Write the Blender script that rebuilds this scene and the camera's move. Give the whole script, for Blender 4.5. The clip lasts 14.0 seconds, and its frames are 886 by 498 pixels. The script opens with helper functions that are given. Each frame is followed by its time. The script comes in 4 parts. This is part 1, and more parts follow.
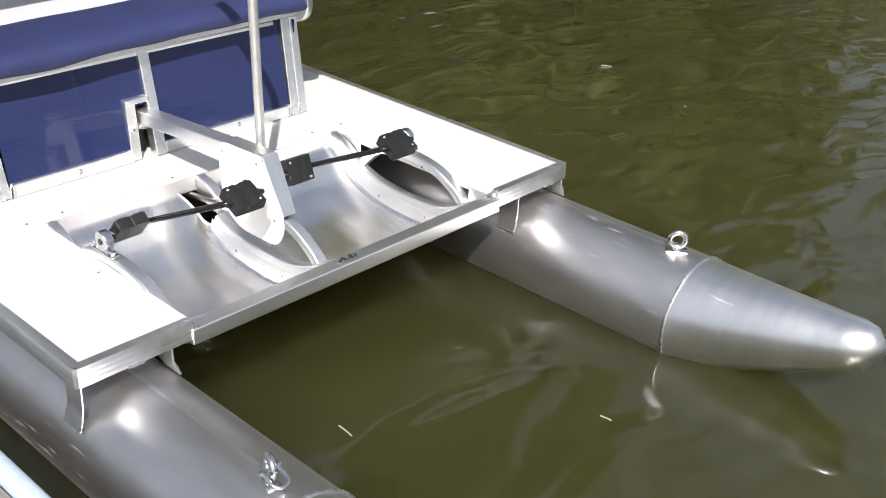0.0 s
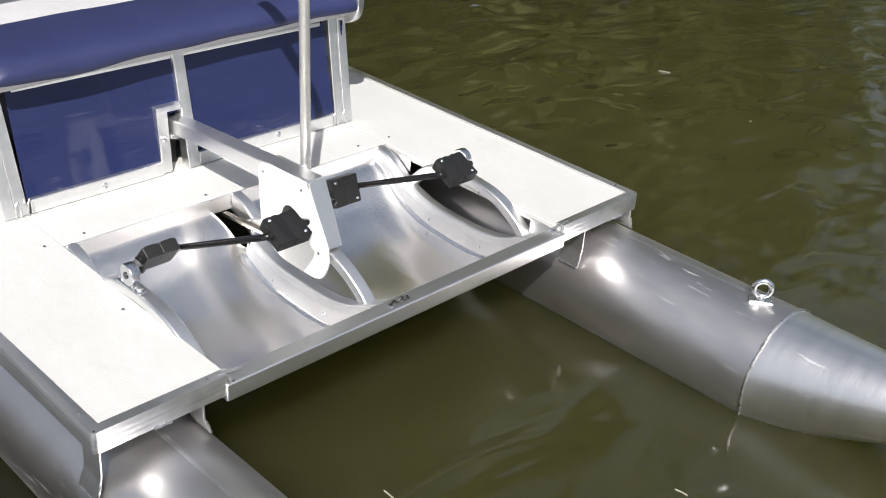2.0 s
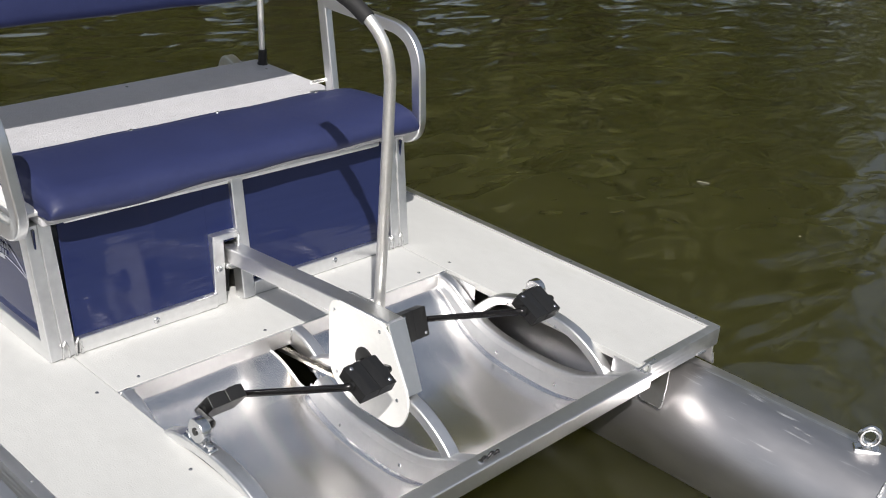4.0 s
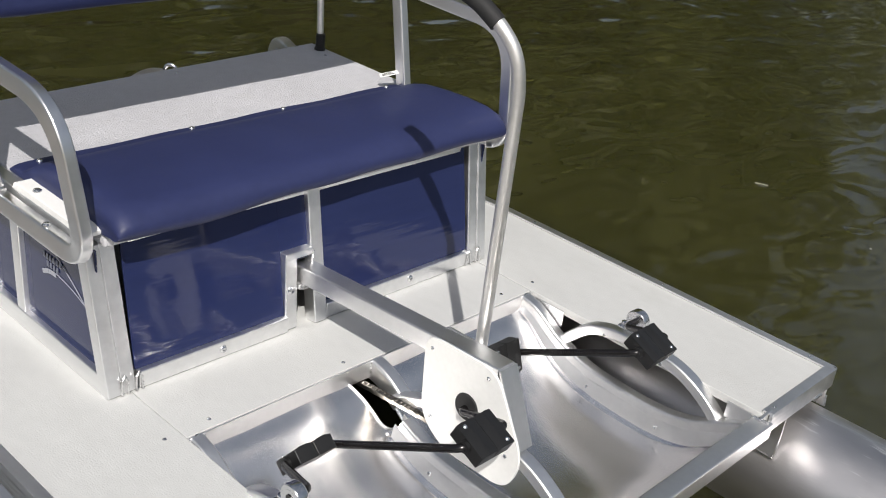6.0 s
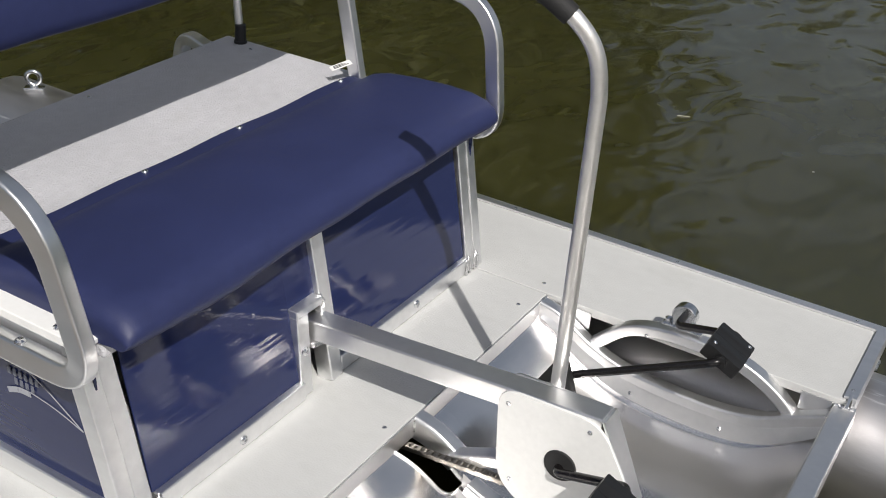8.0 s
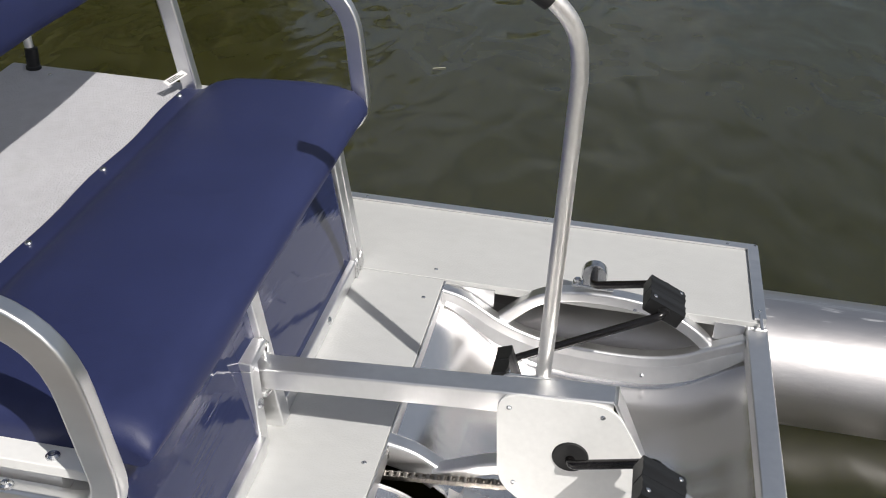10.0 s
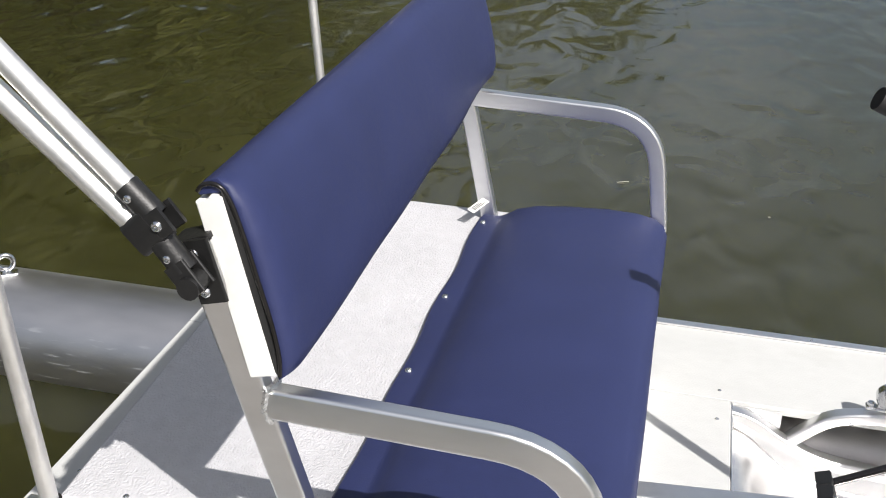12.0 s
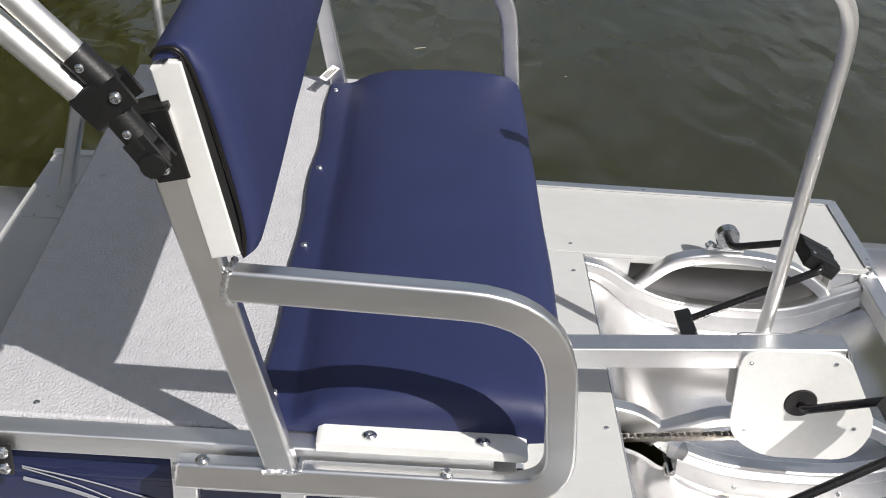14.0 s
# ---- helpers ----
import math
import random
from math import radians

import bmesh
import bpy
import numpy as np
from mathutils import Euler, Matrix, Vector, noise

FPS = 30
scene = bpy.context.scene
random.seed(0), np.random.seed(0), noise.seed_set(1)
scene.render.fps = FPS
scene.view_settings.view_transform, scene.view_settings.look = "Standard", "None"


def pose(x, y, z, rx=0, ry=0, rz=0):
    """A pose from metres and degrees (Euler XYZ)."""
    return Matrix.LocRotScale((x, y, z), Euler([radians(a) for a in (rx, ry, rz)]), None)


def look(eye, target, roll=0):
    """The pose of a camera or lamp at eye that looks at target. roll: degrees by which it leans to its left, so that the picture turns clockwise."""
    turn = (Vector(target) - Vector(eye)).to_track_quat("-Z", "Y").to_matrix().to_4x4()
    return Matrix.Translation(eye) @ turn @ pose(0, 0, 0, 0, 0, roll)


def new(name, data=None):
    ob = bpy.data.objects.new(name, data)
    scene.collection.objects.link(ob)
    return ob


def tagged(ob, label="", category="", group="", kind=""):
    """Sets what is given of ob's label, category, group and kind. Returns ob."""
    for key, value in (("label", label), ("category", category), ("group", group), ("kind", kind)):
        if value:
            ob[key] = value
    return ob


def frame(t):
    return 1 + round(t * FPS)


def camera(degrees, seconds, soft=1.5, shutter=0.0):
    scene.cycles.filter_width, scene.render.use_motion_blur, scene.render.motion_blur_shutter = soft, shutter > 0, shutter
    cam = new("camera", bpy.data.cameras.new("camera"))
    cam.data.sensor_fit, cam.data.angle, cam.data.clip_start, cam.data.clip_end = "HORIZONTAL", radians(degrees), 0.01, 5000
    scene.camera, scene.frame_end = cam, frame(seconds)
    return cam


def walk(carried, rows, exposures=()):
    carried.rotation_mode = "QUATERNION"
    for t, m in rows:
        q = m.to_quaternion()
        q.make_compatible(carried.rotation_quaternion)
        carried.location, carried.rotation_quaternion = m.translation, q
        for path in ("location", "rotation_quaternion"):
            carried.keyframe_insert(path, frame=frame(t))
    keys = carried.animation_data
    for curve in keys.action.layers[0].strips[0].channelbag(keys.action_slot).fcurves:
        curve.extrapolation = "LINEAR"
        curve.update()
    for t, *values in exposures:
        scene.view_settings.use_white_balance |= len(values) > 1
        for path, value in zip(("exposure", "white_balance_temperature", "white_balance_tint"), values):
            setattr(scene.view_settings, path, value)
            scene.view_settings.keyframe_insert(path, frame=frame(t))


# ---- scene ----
cam = camera(43.75, 14.0, soft=1.0)
PATH = [
    (0, (2.6172, -1.6440, 1.7224), (1.4182, -0.3352, 0.8002), 2.44),
    (0.5, (2.5547, -1.5989, 1.7226), (1.3479, -0.3018, 0.7955), 2.86),
    (1, (2.4754, -1.5600, 1.7184), (1.2690, -0.2709, 0.7793), 3.25),
    (1.5, (2.3942, -1.5212, 1.7166), (1.1916, -0.2415, 0.7593), 3.76),
    (2, (2.3105, -1.4867, 1.7206), (1.1101, -0.2103, 0.7565), 4.42),
    (2.5, (2.2123, -1.4767, 1.7224), (1.0107, -0.1735, 0.7974), 5.34),
    (3, (2.1428, -1.4881, 1.7234), (0.9291, -0.1555, 0.8573), 5.84),
    (3.5, (2.0563, -1.4966, 1.7264), (0.8365, -0.1503, 0.8894), 5.61),
    (4, (1.9759, -1.4980, 1.7290), (0.7520, -0.1491, 0.9030), 5.14),
    (6.5, (1.4373, -1.4385, 1.6829), (0.3035, -0.0696, 0.7662), 8.42),
    (7, (1.3157, -1.4084, 1.6465), (0.2480, -0.0185, 0.6824), 7.37),
    (7.5, (1.1507, -1.3912, 1.6516), (0.1849, 0.0526, 0.6599), 6.33),
    (8, (0.9795, -1.3987, 1.6701), (0.1237, 0.1292, 0.7050), 4.65),
    (8.5, (0.7895, -1.4091, 1.6449), (0.1003, 0.1964, 0.6723), 4.18),
    (8.7, (0.7341, -1.4279, 1.6503), (0.1186, 0.1991, 0.6634), 4.00),
    (10.8, (0.3065, -1.4362, 1.6762), (0.1282, 0.2885, 0.6787), 2.03),
    (11, (0.2495, -1.4885, 1.6901), (0.0544, 0.3044, 0.8241), 1.32),
    (11.5, (0.1048, -1.5870, 1.7341), (-0.2294, 0.2147, 0.9320), 0.97),
    (12, (0.0127, -1.5723, 1.7254), (-0.3878, 0.1913, 0.8715), 1.76),
    (12.5, (-0.0409, -1.5519, 1.7205), (-0.3034, 0.2178, 0.8274), 4.30),
    (13, (-0.1121, -1.5454, 1.7111), (-0.2238, 0.2159, 0.7687), 5.59),
    (13.5, (-0.1790, -1.5743, 1.6995), (-0.1824, 0.1637, 0.7097), 5.30),
    (14, (-0.2183, -1.5732, 1.6813), (-0.1452, 0.1410, 0.6542), 4.96),
]
walk(cam, [(t, look(eye, target, roll)) for t, eye, target, roll in PATH],
     exposures=[(0, 0.88), (1.5, 0.78), (2.5, 0.46), (4, 0.26), (6.5, 0.05), (7.5, -0.07), (8.5, 0.02), (10.8, -0.04), (11, 0.03), (11.5, 0.58), (12.5, 0.62), (13.2, 0.46), (14, 0.14)])

# ---- world, sun, exposure ----
scene.view_settings.exposure = 0.0
SUN = Vector((0.510, -0.478, 0.735)).normalized()
world = bpy.data.worlds.new("world")
scene.world = world
world.use_nodes = True
wn = world.node_tree.nodes
sky = wn.new("ShaderNodeTexSky")
sky.sky_type = "NISHITA"
sky.sun_disc = False
sky.dust_density, sky.air_density = 3.0, 1.0
sky.sun_elevation = math.asin(SUN.z)
sky.sun_rotation = math.atan2(SUN.x, SUN.y)
wn["Background"].inputs["Strength"].default_value = 0.057
# thin high cloud over the whole sky
wl = world.node_tree.links
way = wn.new("ShaderNodeTexCoord")
veil = wn.new("ShaderNodeTexNoise")
veil.inputs["Scale"].default_value, veil.inputs["Detail"].default_value, veil.inputs["Distortion"].default_value = 4.0, 4.0, 0.4
wl.new(way.outputs["Generated"], veil.inputs["Vector"])
thin = wn.new("ShaderNodeMapRange")
thin.inputs["From Min"].default_value, thin.inputs["From Max"].default_value = 0.42, 0.68
thin.inputs["To Min"].default_value, thin.inputs["To Max"].default_value = 0.10, 0.55
wl.new(veil.outputs[0], thin.inputs["Value"])
over = wn.new("ShaderNodeMixRGB")
over.inputs["Color2"].default_value = (8.9, 9.25, 9.9, 1)
wl.new(thin.outputs[0], over.inputs["Fac"])
wl.new(sky.outputs[0], over.inputs["Color1"])
wl.new(over.outputs[0], wn["Background"].inputs["Color"])
sun_data = bpy.data.lights.new("sun", "SUN")
sun_data.energy, sun_data.angle, sun_data.color = 4.15, radians(0.55), (1.0, 0.957, 0.922)
sun_lamp = new("sun", sun_data)
sun_lamp.matrix_world = look(SUN * 30, (0, 0, 0))


# ---- materials ----
def material(name, color, rough=0.5, metal=0.0, vary=0.06, scale=12.0, bump=0.0, bump_scale=80.0,
             rough_vary=0.08, stretch=(1, 1, 1), coat=0.0, spots=0.0, spec=0.5, fine=0.0, scuffs=0.0):
    """A procedural surface: large stains, fine grain, roughness and relief."""
    m = bpy.data.materials.new(name)
    m.use_nodes = True
    t = m.node_tree
    n, l = t.nodes, t.links
    b = n["Principled BSDF"]
    b.inputs["Metallic"].default_value = metal
    b.inputs["Specular IOR Level"].default_value = spec
    b.inputs["Coat Weight"].default_value = coat
    b.inputs["Coat Roughness"].default_value = 0.06
    co = n.new("ShaderNodeTexCoord")
    mp = n.new("ShaderNodeMapping")
    mp.inputs["Scale"].default_value = stretch
    l.new(co.outputs["Object"], mp.inputs["Vector"])

    def noise_tex(s, detail=4.0):
        x = n.new("ShaderNodeTexNoise")
        x.inputs["Scale"].default_value, x.inputs["Detail"].default_value = s, detail
        l.new(mp.outputs[0], x.inputs["Vector"])
        return x
    big, small = noise_tex(scale), noise_tex(scale * 9, 6.0)
    mix = n.new("ShaderNodeMath")
    mix.operation = "MULTIPLY_ADD"
    mix.inputs[1].default_value = 0.5
    half = n.new("ShaderNodeMath")
    half.operation = "MULTIPLY"
    half.inputs[1].default_value = 0.5
    l.new(small.outputs[0], half.inputs[0])
    l.new(big.outputs[0], mix.inputs[0])
    l.new(half.outputs[0], mix.inputs[2])
    ramp = n.new("ShaderNodeValToRGB")
    ramp.color_ramp.elements[0].position, ramp.color_ramp.elements[1].position = 0.3, 0.7
    lo = [max(0.0, c * (1 - vary * 2.2)) for c in color]
    hi = [min(1.0, c * (1 + vary)) for c in color]
    ramp.color_ramp.elements[0].color, ramp.color_ramp.elements[1].color = (*lo, 1), (*hi, 1)
    l.new(mix.outputs[0], ramp.inputs[0])
    col = ramp.outputs[0]
    if spots:
        v = noise_tex(scale * 2.3, 8.0)
        r2 = n.new("ShaderNodeValToRGB")
        r2.color_ramp.elements[0].position, r2.color_ramp.elements[1].position = 0.60, 0.72
        mx = n.new("ShaderNodeMixRGB")
        mx.blend_type = "MULTIPLY"
        mx.inputs["Color2"].default_value = (1 - spots, 1 - spots, 1 - spots * 1.2, 1)
        l.new(v.outputs[0], r2.inputs[0])
        l.new(r2.outputs[0], mx.inputs["Fac"])
        l.new(col, mx.inputs["Color1"])
        col = mx.outputs[0]
    l.new(col, b.inputs["Base Color"])
    rr = n.new("ShaderNodeMapRange")
    rr.inputs["To Min"].default_value = max(0.02, rough - rough_vary)
    rr.inputs["To Max"].default_value = rough + rough_vary
    rr.inputs["From Min"].default_value, rr.inputs["From Max"].default_value = 0.3, 0.7
    l.new(mix.outputs[0], rr.inputs["Value"])
    l.new(rr.outputs[0], b.inputs["Roughness"])
    if scuffs:
        # short pale scratches in a few scattered patches
        tilt_map = n.new("ShaderNodeMapping")
        tilt_map.inputs["Rotation"].default_value, tilt_map.inputs["Scale"].default_value = (0.5, 0.3, 0.7), (7, 60, 60)
        l.new(co.outputs["Object"], tilt_map.inputs["Vector"])
        line, patch_tex = n.new("ShaderNodeTexNoise"), noise_tex(4.5, 2.0)
        line.inputs["Scale"].default_value, line.inputs["Detail"].default_value = 1.6, 2.0
        l.new(tilt_map.outputs[0], line.inputs["Vector"])
        cut = []
        for src, lo_v, hi_v in ((line, 0.63, 0.70), (patch_tex, 0.48, 0.60)):
            r3 = n.new("ShaderNodeMapRange")
            r3.inputs["From Min"].default_value, r3.inputs["From Max"].default_value = lo_v, hi_v
            l.new(src.outputs[0], r3.inputs["Value"])
            cut.append(r3)
        both = n.new("ShaderNodeMath")
        both.operation = "MULTIPLY"
        l.new(cut[0].outputs[0], both.inputs[0])
        l.new(cut[1].outputs[0], both.inputs[1])
        gain = n.new("ShaderNodeMath")
        gain.operation = "MULTIPLY"
        gain.inputs[1].default_value = scuffs
        l.new(both.outputs[0], gain.inputs[0])
        pale = n.new("ShaderNodeMixRGB")
        pale.inputs["Color2"].default_value = (0.88, 0.88, 0.88, 1)
        l.new(gain.outputs[0], pale.inputs["Fac"])
        l.new(col, pale.inputs["Color1"])
        l.new(pale.outputs[0], b.inputs["Base Color"])
        rub = n.new("ShaderNodeMath")
        rub.operation = "MULTIPLY_ADD"
        rub.inputs[1].default_value = 0.25
        l.new(gain.outputs[0], rub.inputs[0])
        l.new(rr.outputs[0], rub.inputs[2])
        l.new(rub.outputs[0], b.inputs["Roughness"])
    if bump:
        g = noise_tex(bump_scale, 3.0)
        bp = n.new("ShaderNodeBump")
        bp.inputs["Strength"].default_value = bump
        bp.inputs["Distance"].default_value = 0.002 if not fine else fine
        l.new(g.outputs[0], bp.inputs["Height"])
        l.new(bp.outputs[0], b.inputs["Normal"])
    return m


M_DECK = material("deck_paint", (0.535, 0.54, 0.525), 0.55, vary=0.03, scale=5, bump=0.34, bump_scale=320, stretch=(0.6, 1.0, 1.0), spots=0.04)
M_BOARD = material("textured_board", (0.555, 0.552, 0.570), 0.5, vary=0.06, scale=6, bump=1.0, bump_scale=290,
                   stretch=(1.0, 0.75, 1.0), spots=0.06, fine=0.0026)
M_ARM = material("satin_tube", (0.86, 0.86, 0.86), 0.31, 1.0, vary=0.05, scale=3, bump=0.03, bump_scale=200, rough_vary=0.035, stretch=(0.4, 1, 1))
M_ALU = material("mill_aluminium", (0.84, 0.84, 0.84), 0.40, 1.0, vary=0.03, scale=7, bump=0.05, bump_scale=300, rough_vary=0.035)
M_EXTR = material("extruded_aluminium", (0.89, 0.89, 0.89), 0.40, 1.0, vary=0.05, scale=6, stretch=(0.08, 1, 1), bump=0.08, bump_scale=400)
M_SHEET = material("polished_sheet", (0.93, 0.915, 0.90), 0.255, 1.0, vary=0.012, scale=3, rough_vary=0.012, bump=0.8, bump_scale=6, stretch=(0.35, 1.6, 1.0))
M_PONT = material("pontoon_aluminium", (0.63, 0.615, 0.612), 0.41, 1.0, vary=0.05, scale=3, rough_vary=0.035, bump=0.10, bump_scale=150, stretch=(0.35, 1, 1), spots=0.10, scuffs=0.7)
M_CONE = material("cone_aluminium", (0.86, 0.855, 0.85), 0.34, 1.0, vary=0.05, scale=4, rough_vary=0.04, bump=0.12, bump_scale=130, stretch=(1, 0.3, 0.3), spots=0.08, scuffs=0.5)
M_WELD = material("weld_bead", (0.78, 0.78, 0.78), 0.3, 1.0, vary=0.2, scale=60, bump=0.8, bump_scale=220)
M_VINYL = material("blue_vinyl", (0.0215, 0.0285, 0.090), 0.52, vary=0.08, scale=7, bump=0.12, bump_scale=420, rough_vary=0.05, spec=0.42)
M_PANEL = material("blue_panel", (0.018, 0.025, 0.078), 0.05, vary=0.05, scale=4, rough_vary=0.01, bump=0.34, bump_scale=52, stretch=(0.06, 0.06, 1.0), spec=0.42)
M_BLACK = material("black_plastic", (0.012, 0.012, 0.012), 0.42, vary=0.15, scale=30, bump=0.15, bump_scale=300)
M_STEEL = material("black_steel", (0.010, 0.009, 0.009), 0.22, vary=0.15, scale=20)
M_RUBBER = material("black_foam", (0.014, 0.014, 0.014), 0.7, vary=0.2, scale=30, bump=0.3, bump_scale=400)
M_WHITE = material("white_polymer", (0.82, 0.82, 0.79), 0.4, vary=0.03, scale=10, bump=0.05)
M_ZINC = material("zinc_steel", (0.70, 0.71, 0.72), 0.22, 1.0, vary=0.1, scale=60, bump=0.1, bump_scale=200)
M_CHAIN = material("chain_steel", (0.30, 0.28, 0.25), 0.35, 1.0, vary=0.3, scale=120)
M_TUBE = material("anodised_tube", (0.90, 0.89, 0.86), 0.48, 1.0, vary=0.04, scale=10, bump=0.04, bump_scale=300)
M_DECAL = material("pale_decal", (0.34, 0.35, 0.39), 0.3, vary=0.03)
M_WOOD = material("weathered_plank", (0.25, 0.235, 0.215), 0.75, vary=0.25, scale=8, stretch=(0.12, 1, 1), bump=0.5, bump_scale=60)
M_PRINT = material("dim_print", (0.13, 0.14, 0.18), 0.3, vary=0.03)
M_RIM = material("grey_blue_edge", (0.42, 0.50, 0.58), 0.5, vary=0.1, scale=12)


def water_material():
    m = bpy.data.materials.new("murky_water")
    m.use_nodes = True
    n, l = m.node_tree.nodes, m.node_tree.links
    b = n["Principled BSDF"]
    b.inputs["Roughness"].default_value = 0.075
    b.inputs["IOR"].default_value = 1.48
    co = n.new("ShaderNodeTexCoord")
    a = n.new("ShaderNodeTexNoise")
    a.inputs["Scale"].default_value, a.inputs["Detail"].default_value = 0.8, 3
    l.new(co.outputs["Object"], a.inputs["Vector"])
    r = n.new("ShaderNodeValToRGB")
    r.color_ramp.elements[0].color = (0.0240, 0.0246, 0.0084, 1)
    r.color_ramp.elements[1].color = (0.0345, 0.0343, 0.0117, 1)
    l.new(a.outputs[0], r.inputs[0])
    l.new(r.outputs[0], b.inputs["Base Color"])
    m.node_tree.nodes["Principled BSDF"].subsurface_method = "BURLEY"
    b.inputs["Subsurface Weight"].default_value = 1.0
    b.inputs["Subsurface Radius"].default_value = (1.0, 1.0, 0.5)
    b.inputs["Subsurface Scale"].default_value = 0.75
    mp = n.new("ShaderNodeMapping")
    mp.inputs["Scale"].default_value = (1.0, 0.55, 1.0)
    mp.inputs["Rotation"].default_value = (0, 0, radians(25))
    l.new(co.outputs["Object"], mp.inputs["Vector"])
    w1 = n.new("ShaderNodeTexNoise")
    w1.inputs["Scale"].default_value, w1.inputs["Detail"].default_value, w1.inputs["Distortion"].default_value = 4.4, 1.3, 0.5
    w2 = n.new("ShaderNodeTexNoise")
    w2.inputs["Scale"].default_value, w2.inputs["Detail"].default_value = 17.0, 1
    l.new(mp.outputs[0], w1.inputs["Vector"])
    l.new(mp.outputs[0], w2.inputs["Vector"])
    ad = n.new("ShaderNodeMath")
    ad.operation = "MULTIPLY_ADD"
    ad.inputs[1].default_value = 0.040
    l.new(w2.outputs[0], ad.inputs[0])
    l.new(w1.outputs[0], ad.inputs[2])
    bp = n.new("ShaderNodeBump")
    bp.inputs["Strength"].default_value, bp.inputs["Distance"].default_value = 0.43, 0.045
    l.new(ad.outputs[0], bp.inputs["Height"])
    l.new(bp.outputs[0], b.inputs["Normal"])
    return m


M_WATER = water_material()


# ---- mesh helpers ----
def smooth(bm, angle=40):
    for f in bm.faces:
        f.smooth = True
    lim = radians(angle)
    for e in bm.edges:
        if len(e.link_faces) == 2 and e.calc_face_angle(0) > lim:
            e.smooth = False
    return bm


def face_normals(bm, angle):
    """A normal for each face corner, weighted by area, so that flat faces stay flat beside rounded edges."""
    bm.normal_update()
    area = {f: f.calc_area() for f in bm.faces}
    lim = math.cos(radians(angle + 8))
    out = []
    for f in bm.faces:
        for v in f.verts:
            acc = Vector((0, 0, 0))
            for g in v.link_faces:
                if g is f or g.normal.dot(f.normal) > lim:
                    acc += g.normal * area[g]
            out.append(acc.normalized() if acc.length > 1e-12 else f.normal.copy())
    return out


def part(name, bm, mat, parent=None, label="", angle=40):
    bmesh.ops.recalc_face_normals(bm, faces=bm.faces)
    smooth(bm, angle)
    normals = face_normals(bm, angle) if len(bm.faces) < 6000 else None
    me = bpy.data.meshes.new(name)
    bm.to_mesh(me)
    bm.free()
    if normals:
        me.normals_split_custom_set(normals)
    me.materials.append(mat)
    ob = new(name, me)
    if parent:
        ob.parent = parent
    if label:
        ob["label"] = label
    return ob


def thing(name, label, category, group="", kind=""):
    return tagged(new(name), label, category, group, kind)


def join(a, b, m=None):
    """Adds the bmesh b, moved by m, to a."""
    if m:
        b.transform(m)
    me = bpy.data.meshes.new("tmp")
    b.to_mesh(me)
    b.free()
    a.from_mesh(me)
    bpy.data.meshes.remove(me)
    return a


def box(x0, y0, z0, x1, y1, z1, bev=0.003, seg=2):
    bm = bmesh.new()
    bmesh.ops.create_cube(bm, size=1)
    bmesh.ops.scale(bm, verts=bm.verts, vec=(x1 - x0, y1 - y0, z1 - z0))
    bmesh.ops.translate(bm, verts=bm.verts, vec=((x0 + x1) / 2, (y0 + y1) / 2, (z0 + z1) / 2))
    if bev:
        bmesh.ops.bevel(bm, geom=bm.edges[:], offset=bev, segments=seg, affect="EDGES", profile=0.5)
    return bm


def rect(w, h, r=0.004, n=3):
    out = []
    for cx, cy, a0 in ((1, 1, 0), (-1, 1, 90), (-1, -1, 180), (1, -1, 270)):
        for i in range(n + 1):
            a = radians(a0 + 90 * i / n)
            out.append((cx * (w / 2 - r) + r * math.cos(a), cy * (h / 2 - r) + r * math.sin(a)))
    return out


def ring(r, n=16):
    return [(r * math.cos(2 * math.pi * i / n), r * math.sin(2 * math.pi * i / n)) for i in range(n)]


def sweep(pts, prof, side=(0, 1, 0), caps=True):
    """A profile (side, up) carried along pts; side is the profile's first axis where it can be."""
    bm = bmesh.new()
    pts = [Vector(p) for p in pts]
    rows = []
    for i, p in enumerate(pts):
        a = (p - pts[i - 1]).normalized() if i else (pts[1] - p).normalized()
        b = (pts[i + 1] - p).normalized() if i < len(pts) - 1 else a
        t = (a + b).normalized()
        s = Vector(side)
        s = (s - t * s.dot(t)).normalized()
        u = t.cross(s)
        k = 1 / max(0.4, t.dot(b))
        rows.append([bm.verts.new(p + s * x + u * y * k) for x, y in prof])
    n = len(prof)
    for r0, r1 in zip(rows, rows[1:]):
        for j in range(n):
            bm.faces.new((r0[j], r0[(j + 1) % n], r1[(j + 1) % n], r1[j]))
    if caps:
        bm.faces.new(rows[0][::-1])
        bm.faces.new(rows[-1])
    return bm


def fillet(pts, radius, n=6):
    """A polyline with rounded corners; radius one number or one for each inner corner."""
    pts = [Vector(p) for p in pts]
    rs = radius if isinstance(radius, (list, tuple)) else [radius] * (len(pts) - 2)
    out = [pts[0]]
    for i in range(1, len(pts) - 1):
        a, b = (pts[i - 1] - pts[i]), (pts[i + 1] - pts[i])
        d = min(rs[i - 1], a.length * 0.49, b.length * 0.49)
        p0, p1 = pts[i] + a.normalized() * d, pts[i] + b.normalized() * d
        for k in range(n + 1):
            u = k / n
            out.append(p0 * (1 - u) ** 2 + pts[i] * 2 * u * (1 - u) + p1 * u * u)
    return out + [pts[-1]]


